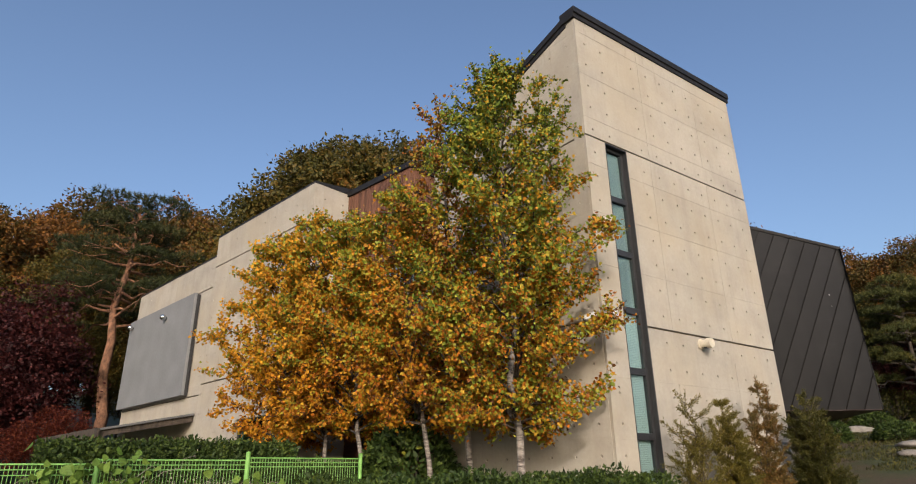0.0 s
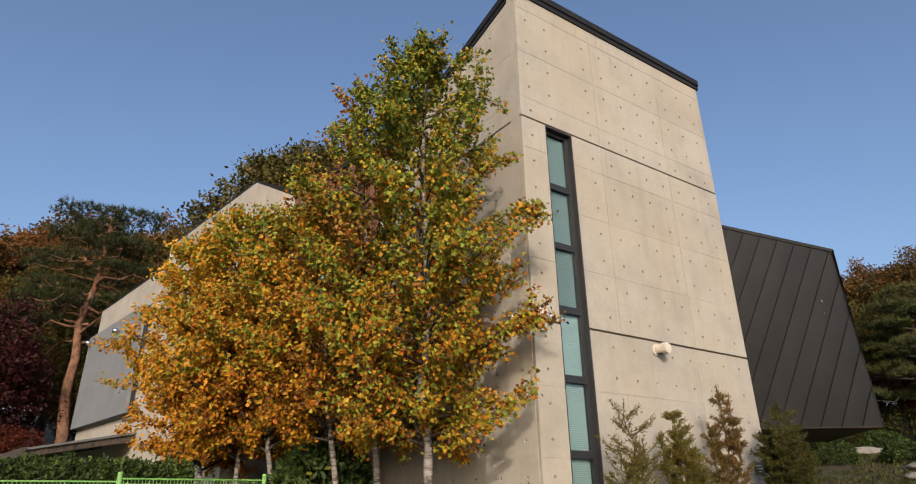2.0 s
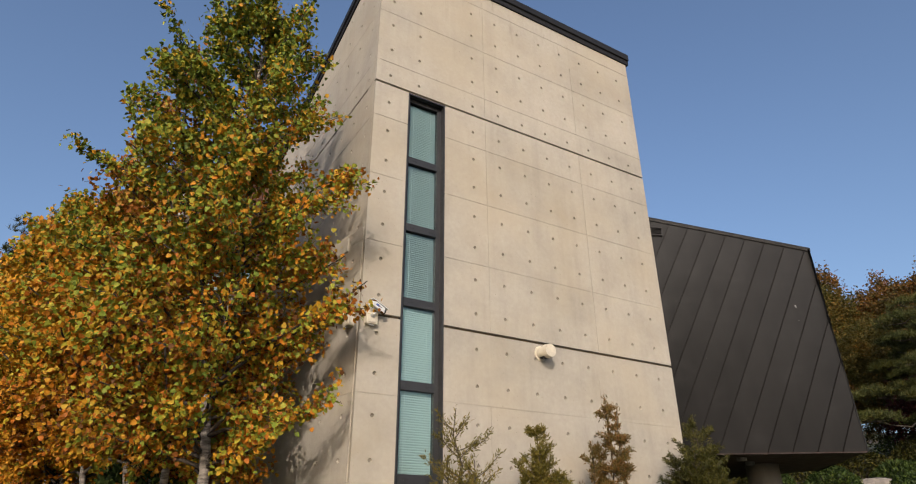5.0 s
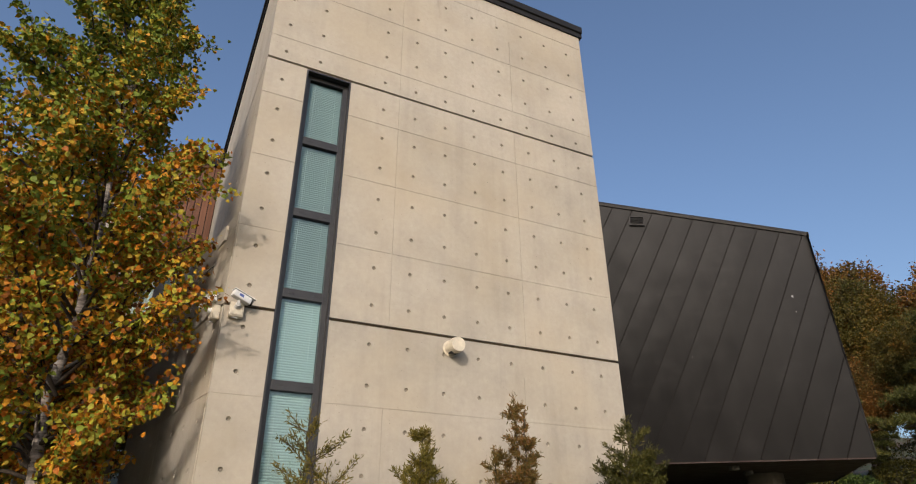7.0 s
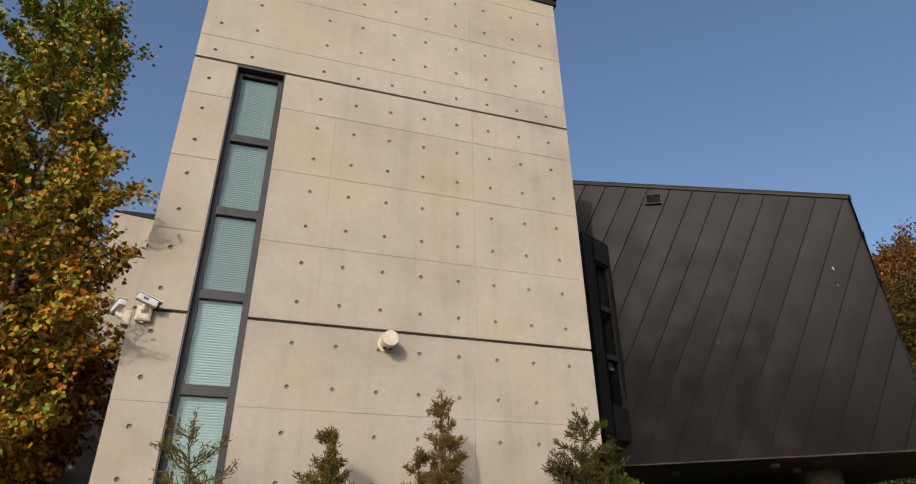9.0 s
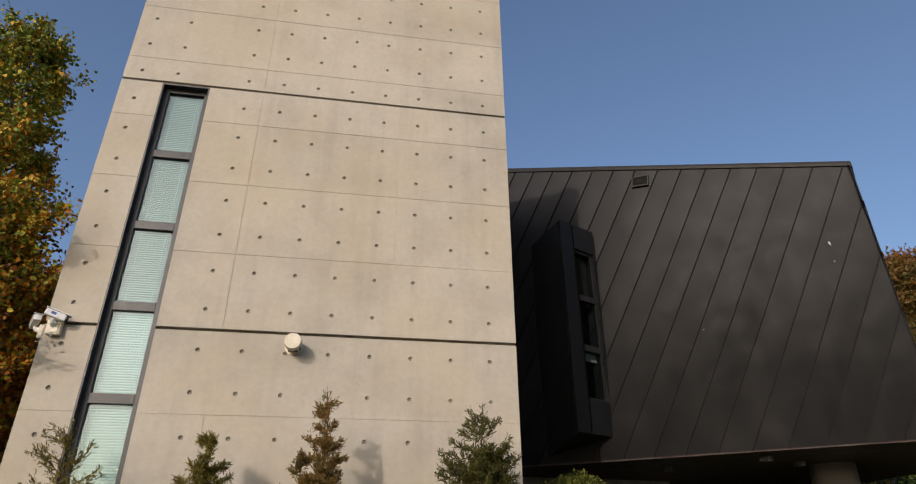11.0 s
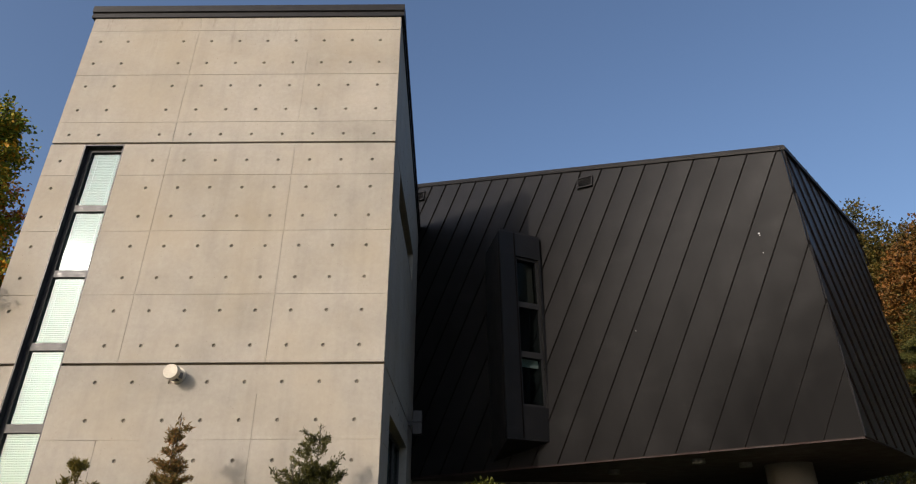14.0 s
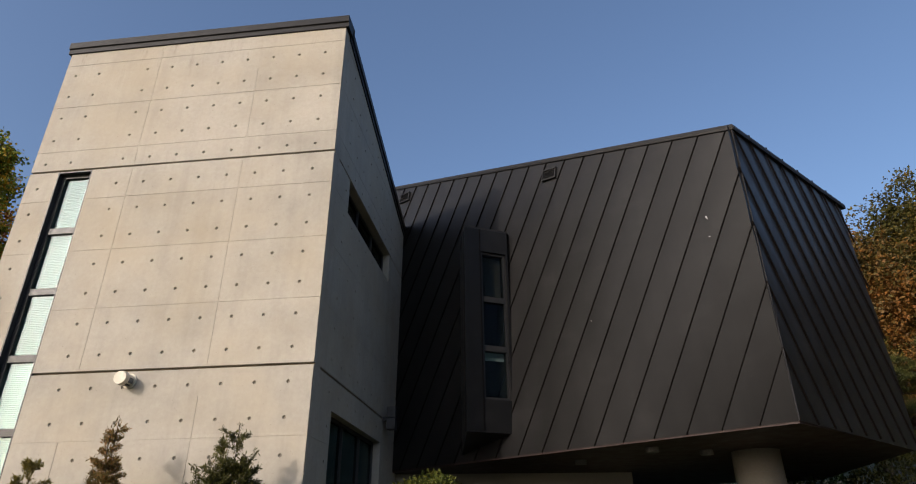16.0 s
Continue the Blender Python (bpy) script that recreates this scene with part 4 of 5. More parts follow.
# ---- plants ----
def tubes(paths, sides=6):
    """Tapered limbs out of rows of (points, radii)."""
    vs, fs = [], []
    for pts, rad in paths:
        base = len(vs)
        for i, (p, r) in enumerate(zip(pts, rad)):
            d = (pts[min(i + 1, len(pts) - 1)] - pts[max(i - 1, 0)]).normalized()
            a = d.orthogonal().normalized()
            b = d.cross(a)
            for k in range(sides):
                t = 2 * math.pi * k / sides
                vs.append(p + (a * math.cos(t) + b * math.sin(t)) * r)
        for i in range(len(pts) - 1):
            for k in range(sides):
                k2 = (k + 1) % sides
                fs.append((base + i * sides + k, base + i * sides + k2, base + (i + 1) * sides + k2, base + (i + 1) * sides + k))
    return vs, fs


HEART = np.array([(0, 0, 0), (0.42, 0.12, 0.06), (0.36, 0.55, 0.08), (0, 1.0, -0.04), (-0.36, 0.55, 0.08), (-0.42, 0.12, 0.06)])
SLIM = np.array([(0, 0, 0), (0.10, 0.28, 0.03), (0.09, 0.68, 0.03), (0, 1.0, 0), (-0.09, 0.68, 0.03), (-0.10, 0.28, 0.03)])
LOZENGE = np.array([(0, 0, 0), (0.28, 0.48, 0.07), (0, 1.0, 0), (-0.28, 0.48, 0.07)])
OVAL = np.array([(0, 0, 0), (0.22, 0.28, 0.05), (0.20, 0.68, 0.05), (0, 1.0, 0), (-0.20, 0.68, 0.05), (-0.22, 0.28, 0.05)])


def leaves(name, pos, size, material, parent, rng, shape=HEART, hang_down=0.5, out=None, label=""):
    """One mesh of many small folded leaves at the given places."""
    pos = np.asarray(pos, float)
    n = len(pos)
    size = np.asarray(size, float).reshape(-1, 1)
    tip = rng.normal(0, 1, (n, 3))
    if out is not None:
        tip += out * 0.7
    tip[:, 2] -= hang_down * 1.6
    tip /= np.linalg.norm(tip, axis=1, keepdims=True)
    side = np.cross(tip, rng.normal(0, 1, (n, 3)))
    side /= np.linalg.norm(side, axis=1, keepdims=True)
    nor = np.cross(side, tip)
    k = len(shape)
    v = (pos[:, None, :] + size[:, None] * (shape[None, :, 0:1] * side[:, None, :] + shape[None, :, 1:2] * tip[:, None, :] + shape[None, :, 2:3] * nor[:, None, :])).reshape(-1, 3)
    me = bpy.data.meshes.new(name)
    me.vertices.add(n * k)
    me.vertices.foreach_set("co", v.ravel())
    base = np.arange(n)[:, None] * k
    if k == 6:
        loops = (base + np.array([0, 1, 2, 3, 0, 3, 4, 5])).ravel()
        starts, per = np.arange(n * 2) * 4, 2
    else:
        loops = (base + np.arange(k)).ravel()
        starts, per = np.arange(n) * k, 1
    me.loops.add(len(loops))
    me.loops.foreach_set("vertex_index", loops.astype(np.int32))
    me.polygons.add(n * per)
    me.polygons.foreach_set("loop_start", starts.astype(np.int32))
    me.update(calc_edges=True)
    me.validate()
    ob = finish(new(name, me), material, parent, label)
    ob["kind"] = "stuff"
    return ob


def bend(p, q, n, wob, rng, sag=0.0):
    p, q = Vector(p), Vector(q)
    L = (q - p).length
    pts = []
    for i in range(n):
        t = i / (n - 1)
        j = Vector(rng.normal(0, 1, 3)) * wob * L * math.sin(math.pi * t)
        pts.append(p.lerp(q, t) + j + Vector((0, 0, -sag * L * math.sin(math.pi * t))))
    return pts


SPREAD_AT = (0, 0.05, 0.13, 0.29, 0.48, 0.60, 0.73, 0.85, 0.95, 1.0)
SPREAD = (0.14, 0.28, 0.46, 0.70, 0.88, 0.98, 1.0, 0.82, 0.55, 0.38)


def birch(base, top, radius, z_low, count, seed, material, label, swell=(0.0, 0.0), leaf=0.080, limbs=46, squash=1.0, trunk_r=0.085):
    """A birch: pale trunk, rising limbs, twigs, and heart-shaped leaves along the twigs."""
    rng = np.random.default_rng(seed)
    gz0 = ground_z(*base) - 0.1
    ob = tagged(empty("birch_tree", Matrix.Translation((base[0], base[1], gz0))), label, "tree", group="birches beside the tower")
    b, t = Vector((0, 0, 0)), Vector((top[0] - base[0], top[1] - base[1], top[2] - gz0))
    low = z_low - gz0
    trunk = bend(b, t, 11, 0.006, rng)
    H = t.z
    paths = [(trunk, [trunk_r * (1 - 0.9 * i / 10) + 0.006 for i in range(11)])]
    vs, fs = tubes(paths, 10)
    part_trunk = raw("trunk", vs, fs, BARK_BIRCH, ob, "pale peeling birch bark", True)
    twigs, limbpaths = [], []
    for k in range(limbs):
        h = (k + rng.uniform(0, 1)) / limbs
        z = low + (H - low) * (h ** 1.05) * 0.97
        f = z / H * 10
        i = min(int(f), 9)
        p = trunk[i].lerp(trunk[i + 1], f - i)
        az = k * 2.399 + rng.uniform(-0.5, 0.5)
        r = radius * float(np.interp(1 - h, SPREAD_AT, SPREAD)) * rng.uniform(0.80, 1.08) + 0.10
        r *= min(1 + swell[0] * math.cos(az) + swell[1] * math.sin(az), 1.10)
        rise = r * rng.uniform(0.35, 0.9) * (0.35 if h < 0.12 else 1.0)
        start = p - Vector((0, 0, min(rise, p.z * 0.5) * 0.55))
        q = p + Vector((math.cos(az) * r, math.sin(az) * r * squash, rise * 0.45))
        pts = bend(start, q, 6, 0.05, rng, -0.05)
        limbpaths.append((pts, [0.020 * (1 - 0.85 * j / 5) * (1.25 - 0.6 * h) + 0.003 for j in range(6)]))
        twigs.append((pts, 1.0 * r))
        for m in range(5):
            s = rng.uniform(0.3, 0.98)
            j = min(int(s * 5), 4)
            w = pts[j].lerp(pts[j + 1], s * 5 - j)
            d = (q - start).normalized() + Vector(rng.normal(0, 0.75, 3)) + Vector((0, 0, 0.35))
            ln = rng.uniform(0.30, 0.75) * (0.5 + 0.5 * (1 - h))
            tp = bend(w, w + d.normalized() * ln, 4, 0.06, rng, 0.05)
            limbpaths.append((tp, [0.007, 0.005, 0.004, 0.002]))
            twigs.append((tp, 1.5 * ln))
    for m in range(7):
        w = trunk[-2].lerp(trunk[-1], rng.uniform(0, 1))
        tp = bend(w, w + Vector((rng.normal(0, 0.22), rng.normal(0, 0.22), rng.uniform(0.2, 0.6))), 4, 0.05, rng)
        limbpaths.append((tp, [0.007, 0.005, 0.004, 0.002]))
        twigs.append((tp, 0.7))
    vs, fs = tubes(limbpaths, 5)
    raw("branchwork", vs, fs, BARK_DARK, ob, "thin dark limbs and twigs", True)
    wts = np.array([w for _, w in twigs])
    pick = rng.choice(len(twigs), count, p=wts / wts.sum())
    pos, out = [], []
    for k in pick:
        pts, _ = twigs[k]
        s = rng.uniform(0.25 if len(pts) == 6 else 0.05, 1.0) * (len(pts) - 1)
        j = min(int(s), len(pts) - 2)
        p = pts[j].lerp(pts[j + 1], s - j)
        pos.append((p.x, p.y, p.z))
        out.append((p.x - t.x * p.z / H, p.y - t.y * p.z / H, 0.2))
    pos, out = np.array(pos) + rng.normal(0, 0.055, (count, 3)), np.array(out)
    out /= np.linalg.norm(out, axis=1, keepdims=True) + 1e-6
    leaves("crown", pos, rng.uniform(0.65, 1.2, count) * leaf, material, ob, rng, HEART, 0.55, out)
    return ob


birch((7.05, 7.84), (6.90, 7.78, 9.10), 1.72, 2.15, 56000, 11, LEAF_BIRCH, "slender birch with green leaves turning gold beside the tower", (-0.46, -0.38), 0.063, limbs=120, trunk_r=0.07)
birch((6.94, 8.91), (6.15, 8.9, 8.5), 1.2, 2.6, 8000, 12, LEAF_RUSTBIRCH, "birch with thin rusty leaves close to the side wall", leaf=0.070, limbs=60, trunk_r=0.055)
birch((6.61, 9.63), (5.75, 9.7, 6.7), 1.55, 2.4, 24000, 13, LEAF_HALF, "birch with green and golden orange leaves before the side wall", leaf=0.066, limbs=60, trunk_r=0.05)
birch((6.20, 11.4), (5.4, 11.2, 6.55), 1.70, 2.4, 27000, 14, LEAF_HALF, "birch with green and golden leaves near the entrance", leaf=0.067, limbs=60, trunk_r=0.05)
birch((5.93, 12.43), (5.0, 12.1, 6.75), 1.75, 2.3, 27000, 15, LEAF_GOLD, "birch with orange leaves and a thin pale trunk", leaf=0.067, limbs=60, trunk_r=0.05)
birch((5.50, 13.6), (4.7, 13.1, 6.6), 1.55, 2.2, 25000, 16, LEAF_GOLD, "leaning birch with orange leaves before the concrete wing", leaf=0.067, limbs=60, trunk_r=0.055)


def broad_crown(rng, center, radii, lobes, count, spread=0.30):
    """Places and outward ways for leaves: boughs, sprays on each bough, leaves on each spray."""
    c = rng.normal(0, 1, (lobes, 3))
    c /= np.linalg.norm(c, axis=1, keepdims=True)
    c *= rng.uniform(0.35, 0.85, (lobes, 1))
    c[:, 2] = np.abs(c[:, 2]) * 1.1 - 0.25
    lob = rng.uniform(0.6, 1.2, lobes)
    sprays = lobes * 26
    k = rng.integers(0, lobes, sprays)
    o = rng.normal(0, 1, (sprays, 3))
    o[:, 2] += 0.35
    o /= np.linalg.norm(o, axis=1, keepdims=True)
    tip = c[k] + o * spread * lob[k][:, None] * rng.uniform(0.45, 1.0, (sprays, 1)) ** 0.6
    m = rng.integers(0, sprays, count)
    size = rng.uniform(0.028, 0.060, sprays)[m][:, None]
    p = tip[m] + rng.normal(0, 1, (count, 3)) * size * np.array((1, 1, 0.6))
    return np.array(center) + p * np.array(radii), o[m], c * np.array(radii) + np.array(center)


def broadleaf(name, height, radius, seed, material, label, leaf=0.24, count=5200, lobes=42, low=0.35, bare=False):
    """A broad tree: trunk, limbs to each clump and a crown of leaf clumps."""
    rng = np.random.default_rng(seed)
    ob = tagged(empty(name), label, "tree")
    ch = height * (1 - low)
    pos, out, cl = broad_crown(rng, (0, 0, height * low + ch * 0.42), (radius, radius, ch * 0.56), lobes, count)
    trunk = bend((0, 0, -0.3), (rng.normal(0, 0.2), rng.normal(0, 0.2), height * 0.72), 7, 0.02, rng)
    paths = [(trunk, [0.03 * height * (1 - 0.8 * i / 6) * 0.6 + 0.02 for i in range(7)])]
    for c in cl[::2]:
        q = Vector(c)
        s = min(max((q.z - radius * 0.5) / (height * 0.72), 0.25), 0.95) * 6
        i = min(int(s), 5)
        paths.append((bend(trunk[i].lerp(trunk[i + 1], s - i), q, 5, 0.06, rng), [0.07, 0.05, 0.035, 0.02, 0.01]))
    vs, fs = tubes(paths, 6)
    raw("trunk", vs, fs, BARK_DARK, ob, smooth=True)
    leaves("crown", pos, rng.uniform(0.6, 1.25, count) * leaf, material, ob, rng, LOZENGE, 0.25, out)
    return ob


def pine(name, height, seed, pads, radius, label, material=NEEDLE, lean=(0.0, 0.0), first=0.45, tuft=0.30, per=150, bark=BARK_PINE, flat=0.22):
    """A pine: bare bent trunk, level limbs, and flat pads of needle tufts."""
    rng = np.random.default_rng(seed)
    ob = tagged(empty(name), label, "tree")
    trunk = bend((0, 0, -0.3), (lean[0], lean[1], height), 9, 0.014, rng)
    paths = [(trunk, [0.024 * height * (1 - 0.82 * i / 8) for i in range(9)])]
    P, O = [], []
    for k in range(pads):
        h = first + (1 - first) * (k + rng.uniform(0, 1)) / pads
        s = min(h, 0.999) * 8
        i = int(s)
        p = trunk[i].lerp(trunk[i + 1], s - i)
        az = k * 2.4 + rng.uniform(-0.4, 0.4)
        r = radius * (1.08 - 0.75 * (h - first) / (1 - first)) * rng.uniform(0.45, 1.05)
        q = p + Vector((math.cos(az) * r, math.sin(az) * r, rng.uniform(-0.05, 0.22) * r))
        paths.append((bend(p, q, 6, 0.07, rng), [0.075, 0.06, 0.045, 0.03, 0.02, 0.01]))
        pr = radius * rng.uniform(0.22, 0.42)
        a = rng.uniform(0, 2 * math.pi, per)
        rr = np.sqrt(rng.uniform(0, 1, per)) * pr
        dome = flat * pr * (1 - (rr / pr) ** 2)
        P.append(np.stack([q.x + np.cos(a) * rr, q.y + np.sin(a) * rr, q.z + dome + rng.normal(0, 0.05 * pr, per)], 1))
        for m in range(3):
            aa = rng.uniform(0, 2 * math.pi)
            paths.append((bend(q, q + Vector((math.cos(aa) * pr * 0.7, math.sin(aa) * pr * 0.7, flat * pr * 0.4)), 3, 0.05, rng), [0.02, 0.014, 0.006]))
    vs, fs = tubes(paths, 7)
    raw("trunk", vs, fs, bark, ob, smooth=True)
    P = np.concatenate(P)
    P = np.repeat(P, 12, axis=0) + rng.normal(0, 0.02, (len(P) * 12, 3))
    up = np.tile(np.array([(0, 0, 1.0)]), (len(P), 1))
    blade = np.array([(-0.055, 0, 0), (0.055, 0, 0), (0.0, 1.0, 0)])
    leaves("crown", P, rng.uniform(0.7, 1.2, len(P)) * tuft, material, ob, rng, blade, -0.35, up)
    return ob


def plant(ob, x, y, turn=0.0, scale=1.0, z=None):
    ob.scale = (scale,) * 3
    return copy_thing(ob, pose(x, y, ground_z(x, y) if z is None else z, 0, 0, turn))


def settle(ob, x, y, turn=0.0, scale=1.0):
    ob.matrix_world = pose(x, y, ground_z(x, y), 0, 0, turn) @ Matrix.Scale(scale, 4)
    return ob


# woods behind the wing and on the slopes
oak_g = settle(broadleaf("oak_tree", 17.0, 4.4, 21, LEAF_WOODG, "dense dark green oak just turning brown behind the roofs", 0.19, 90000, 110, 0.2), 12.2, 24.5, 0, 0.88)
oak_near = settle(broadleaf("oak_tree", 16.2, 5.2, 26, LEAF_WOODG, "broad dark oak turning brown close behind the concrete wing", 0.19, 110000, 130, 0.45), 11.6, 21.4, 0, 0.94)
oak_m = settle(broadleaf("oak_tree", 15.0, 4.4, 22, LEAF_WOOD, "oak in mixed green and brown autumn leaf", 0.21, 70000, 90, 0.15), -6.5, 42, 40, 0.98)
oak_r = settle(broadleaf("oak_tree", 15.0, 4.4, 23, LEAF_RUST, "oak in rust-orange autumn leaf on the wooded slope", 0.21, 70000, 90, 0.15), 4.5, 42, 10, 1.04)
plum = settle(broadleaf("plum_tree", 10.0, 3.6, 24, LEAF_RED, "dark purple-red plum tree at the wood's edge", 0.17, 36000, 90, 0.05), 0.2, 31.5)
maple = settle(broadleaf("maple_tree", 4.4, 2.6, 25, LEAF_MAPLE, "low spreading red maple beside the porch", 0.10, 16000, 60, 0.2), 1.7, 28.4, 0, 0.82)
for src, x, y, turn, sc in [
        (oak_g, 11.5, 26.5, 150, 0.86), (oak_g, 9.6, 24.0, 40, 0.80), (oak_g, 11.6, 25, 60, 0.88),
        (oak_m, 7.6, 36, 30, 0.97), (oak_r, 0.2, 43, 130, 1.11), (oak_m, -3.2, 40, 200, 1.06), (oak_m, -11.5, 40, 260, 1.19), (oak_g, 2.6, 38, 310, 0.81),
        (oak_r, -8.8, 46, 70, 1.30), (oak_m, 9.5, 46, 160, 1.30), (oak_r, -16, 44, 30, 1.36), (oak_g, -1.5, 36.5, 100, 0.62), (oak_g, -6.2, 36, 15, 0.66),
        (oak_g, 5.0, 34.5, 220, 0.59), (oak_m, -14, 36, 320, 0.96), (oak_m, 3.5, 50, 90, 1.29),
        (plum, -3.6, 33.5, 90, 1.0), (plum, -1.6, 29.8, 200, 0.85), (plum, -7.5, 33, 150, 1.0),
        (oak_m, 41, 11.5, 20, 0.75), (oak_m, 44, 15.5, 120, 0.77), (oak_g, 40, 18.5, 200, 0.70), (oak_m, 48, 10, 300, 0.90), (oak_m, 45, 6.5, 10, 0.75),
        (oak_r, 43, 23, 250, 0.97), (oak_m, 38, 25, 190, 0.90), (oak_g, 39, 31, 40, 1.04), (oak_m, 33, 30, 70, 1.00), (oak_g, 30, 34, 10, 1.10),
        (oak_g, 26.5, 35, 130, 1.02), (oak_r, 46, 33, 10, 1.19), (oak_m, 50, 25, 160, 1.13), (oak_g, 37, 14.2, 75, 0.45), (oak_g, 34, 21.5, 160, 0.49),
        (oak_g, 30.5, 25, 100, 0.45), (oak_g, 27, 27, 20, 0.49), (oak_m, 37, 8.2, 50, 0.39), (oak_m, 39, 10.4, 120, 0.39), (oak_g, 35.5, 6.2, 200, 0.37), (oak_m, 40.5, 7.5, 280, 0.45), (oak_m, 35.5, 16.5, 20, 0.41), (oak_g, 33.5, 18.4, 90, 0.39), (oak_m, 31.5, 21, 150, 0.39), (oak_g, 38, 4.0, 20, 0.45), (plum, 34.6, 8.4, 20, 0.45), (plum, 36, 12.6, 20, 0.5), (plum, 38, 20, 70, 0.5), (plum, 33, 24, 0, 0.5), (oak_g, 9.9, 28.5, 250, 0.98), (oak_near, 10.1, 20.6, 130, 0.86),
        (oak_g, 42, 14, 10, 0.39), (oak_m, 43, 17.5, 80, 0.41), (oak_g, 47, 18, 140, 0.45), (oak_g, 46, 12, 220, 0.43), (oak_m, 48, 15, 300, 0.45), (oak_g, 44, 10, 30, 0.41)]:
    copy_thing(src, pose(x, y, ground_z(x, y), 0, 0, turn)).scale = (sc,) * 3
tall_pine = settle(pine("pine_tree", 13.1, 31, 36, 3.7, "tall red-barked pine with flat needle pads", lean=(0.2, 0.3), first=0.55, tuft=0.24, per=110), 3.65, 30.6)
small_pine = settle(pine("garden_pine", 6.5, 32, 26, 2.8, "cloud-pruned garden pine with layered golden green pads", NEEDLE_SUNLIT, (0.8, 0.3), 0.25, 0.24, 150, BARK_DARK, 0.3), 33.5, 10.6)
for x, y, turn, sc in ((31.5, 14.8, 90, 0.62), (36.5, 9.4, 200, 1.0), (30.5, 17.5, 150, 0.7), (27.5, 17.0, 60, 0.55)):
    copy_thing(small_pine, pose(x, y, ground_z(x, y), 0, 0, turn)).scale = (sc,) * 3
copy_thing(tall_pine, pose(-3.5, 36, ground_z(-3.5, 36), 0, 0, 120)).scale = (0.85,) * 3


def hedge(points, z_top, width, count, seed, material, label, leaf=0.055, name="hedge", shape=OVAL):
    """A clipped hedge: twiggy core with a skin of small leaves, along a line."""
    rng = np.random.default_rng(seed)
    p, q = Vector((*points[0], 0)), Vector((*points[1], 0))
    d = (q - p).normalized()
    s = Vector((-d.y, d.x, 0))
    L = (q - p).length
    ob = tagged(empty(name, Matrix.Translation(p)), label, "hedge")
    z0 = ground_z(p.x, p.y) - 0.1
    paths = []
    for k in range(int(L / 0.25)):
        a = d * (0.25 * k) + s * rng.uniform(-0.25, 0.25) * width + Vector((0, 0, z0))
        for m in range(3):
            b = a + Vector((rng.normal(0, 0.15), rng.normal(0, 0.15), (z_top - z0) * rng.uniform(0.6, 0.95)))
            paths.append((bend(a, b, 4, 0.06, rng), [0.012, 0.010, 0.007, 0.004]))
    vs, fs = tubes(paths, 4)
    raw("stem", vs, fs, BARK_DARK, ob)
    u = rng.uniform(-0.2, L + 0.2, count)
    a = rng.uniform(0, math.pi, count)
    lump = np.array([0.11 * noise.noise((x * 1.3, seed, 0)) + 0.06 * noise.noise((x * 4.1, seed, 3)) for x in u])
    r = 1 - np.abs(rng.normal(0, 0.13, count))
    w = np.sign(np.cos(a)) * np.abs(np.cos(a)) ** 0.6 * (width / 2 + lump) * r
    z = z0 + (z_top + lump - z0) * np.clip(np.sin(a), 0, 1) ** 0.45 * r
    pos = np.stack([d.x * u + s.x * w, d.y * u + s.y * w, z], 1) + rng.normal(0, 0.02, (count, 3))
    out = np.stack([s.x * np.cos(a), s.y * np.cos(a), np.sin(a)], 1)
    leaves("foliage", pos, rng.uniform(0.6, 1.3, count) * leaf, material, ob, rng, shape, 0.0, out)
    return ob


hedge(((3.0, 6.45), (8.25, 6.25)), 1.54, 0.9, 24000, 41, LEAF_HEDGE, "low clipped evergreen hedge before the birches", 0.07)
hedge(((0.9, 12.2), (4.6, 11.9)), 2.18, 1.1, 20000, 42, LEAF_HEDGE, "dense clipped hedge behind the green fence", 0.075)
hedge(((4.6, 11.6), (6.4, 11.3)), 1.80, 0.9, 8000, 43, LEAF_HEDGE, "lower hedge near the entrance", 0.075)


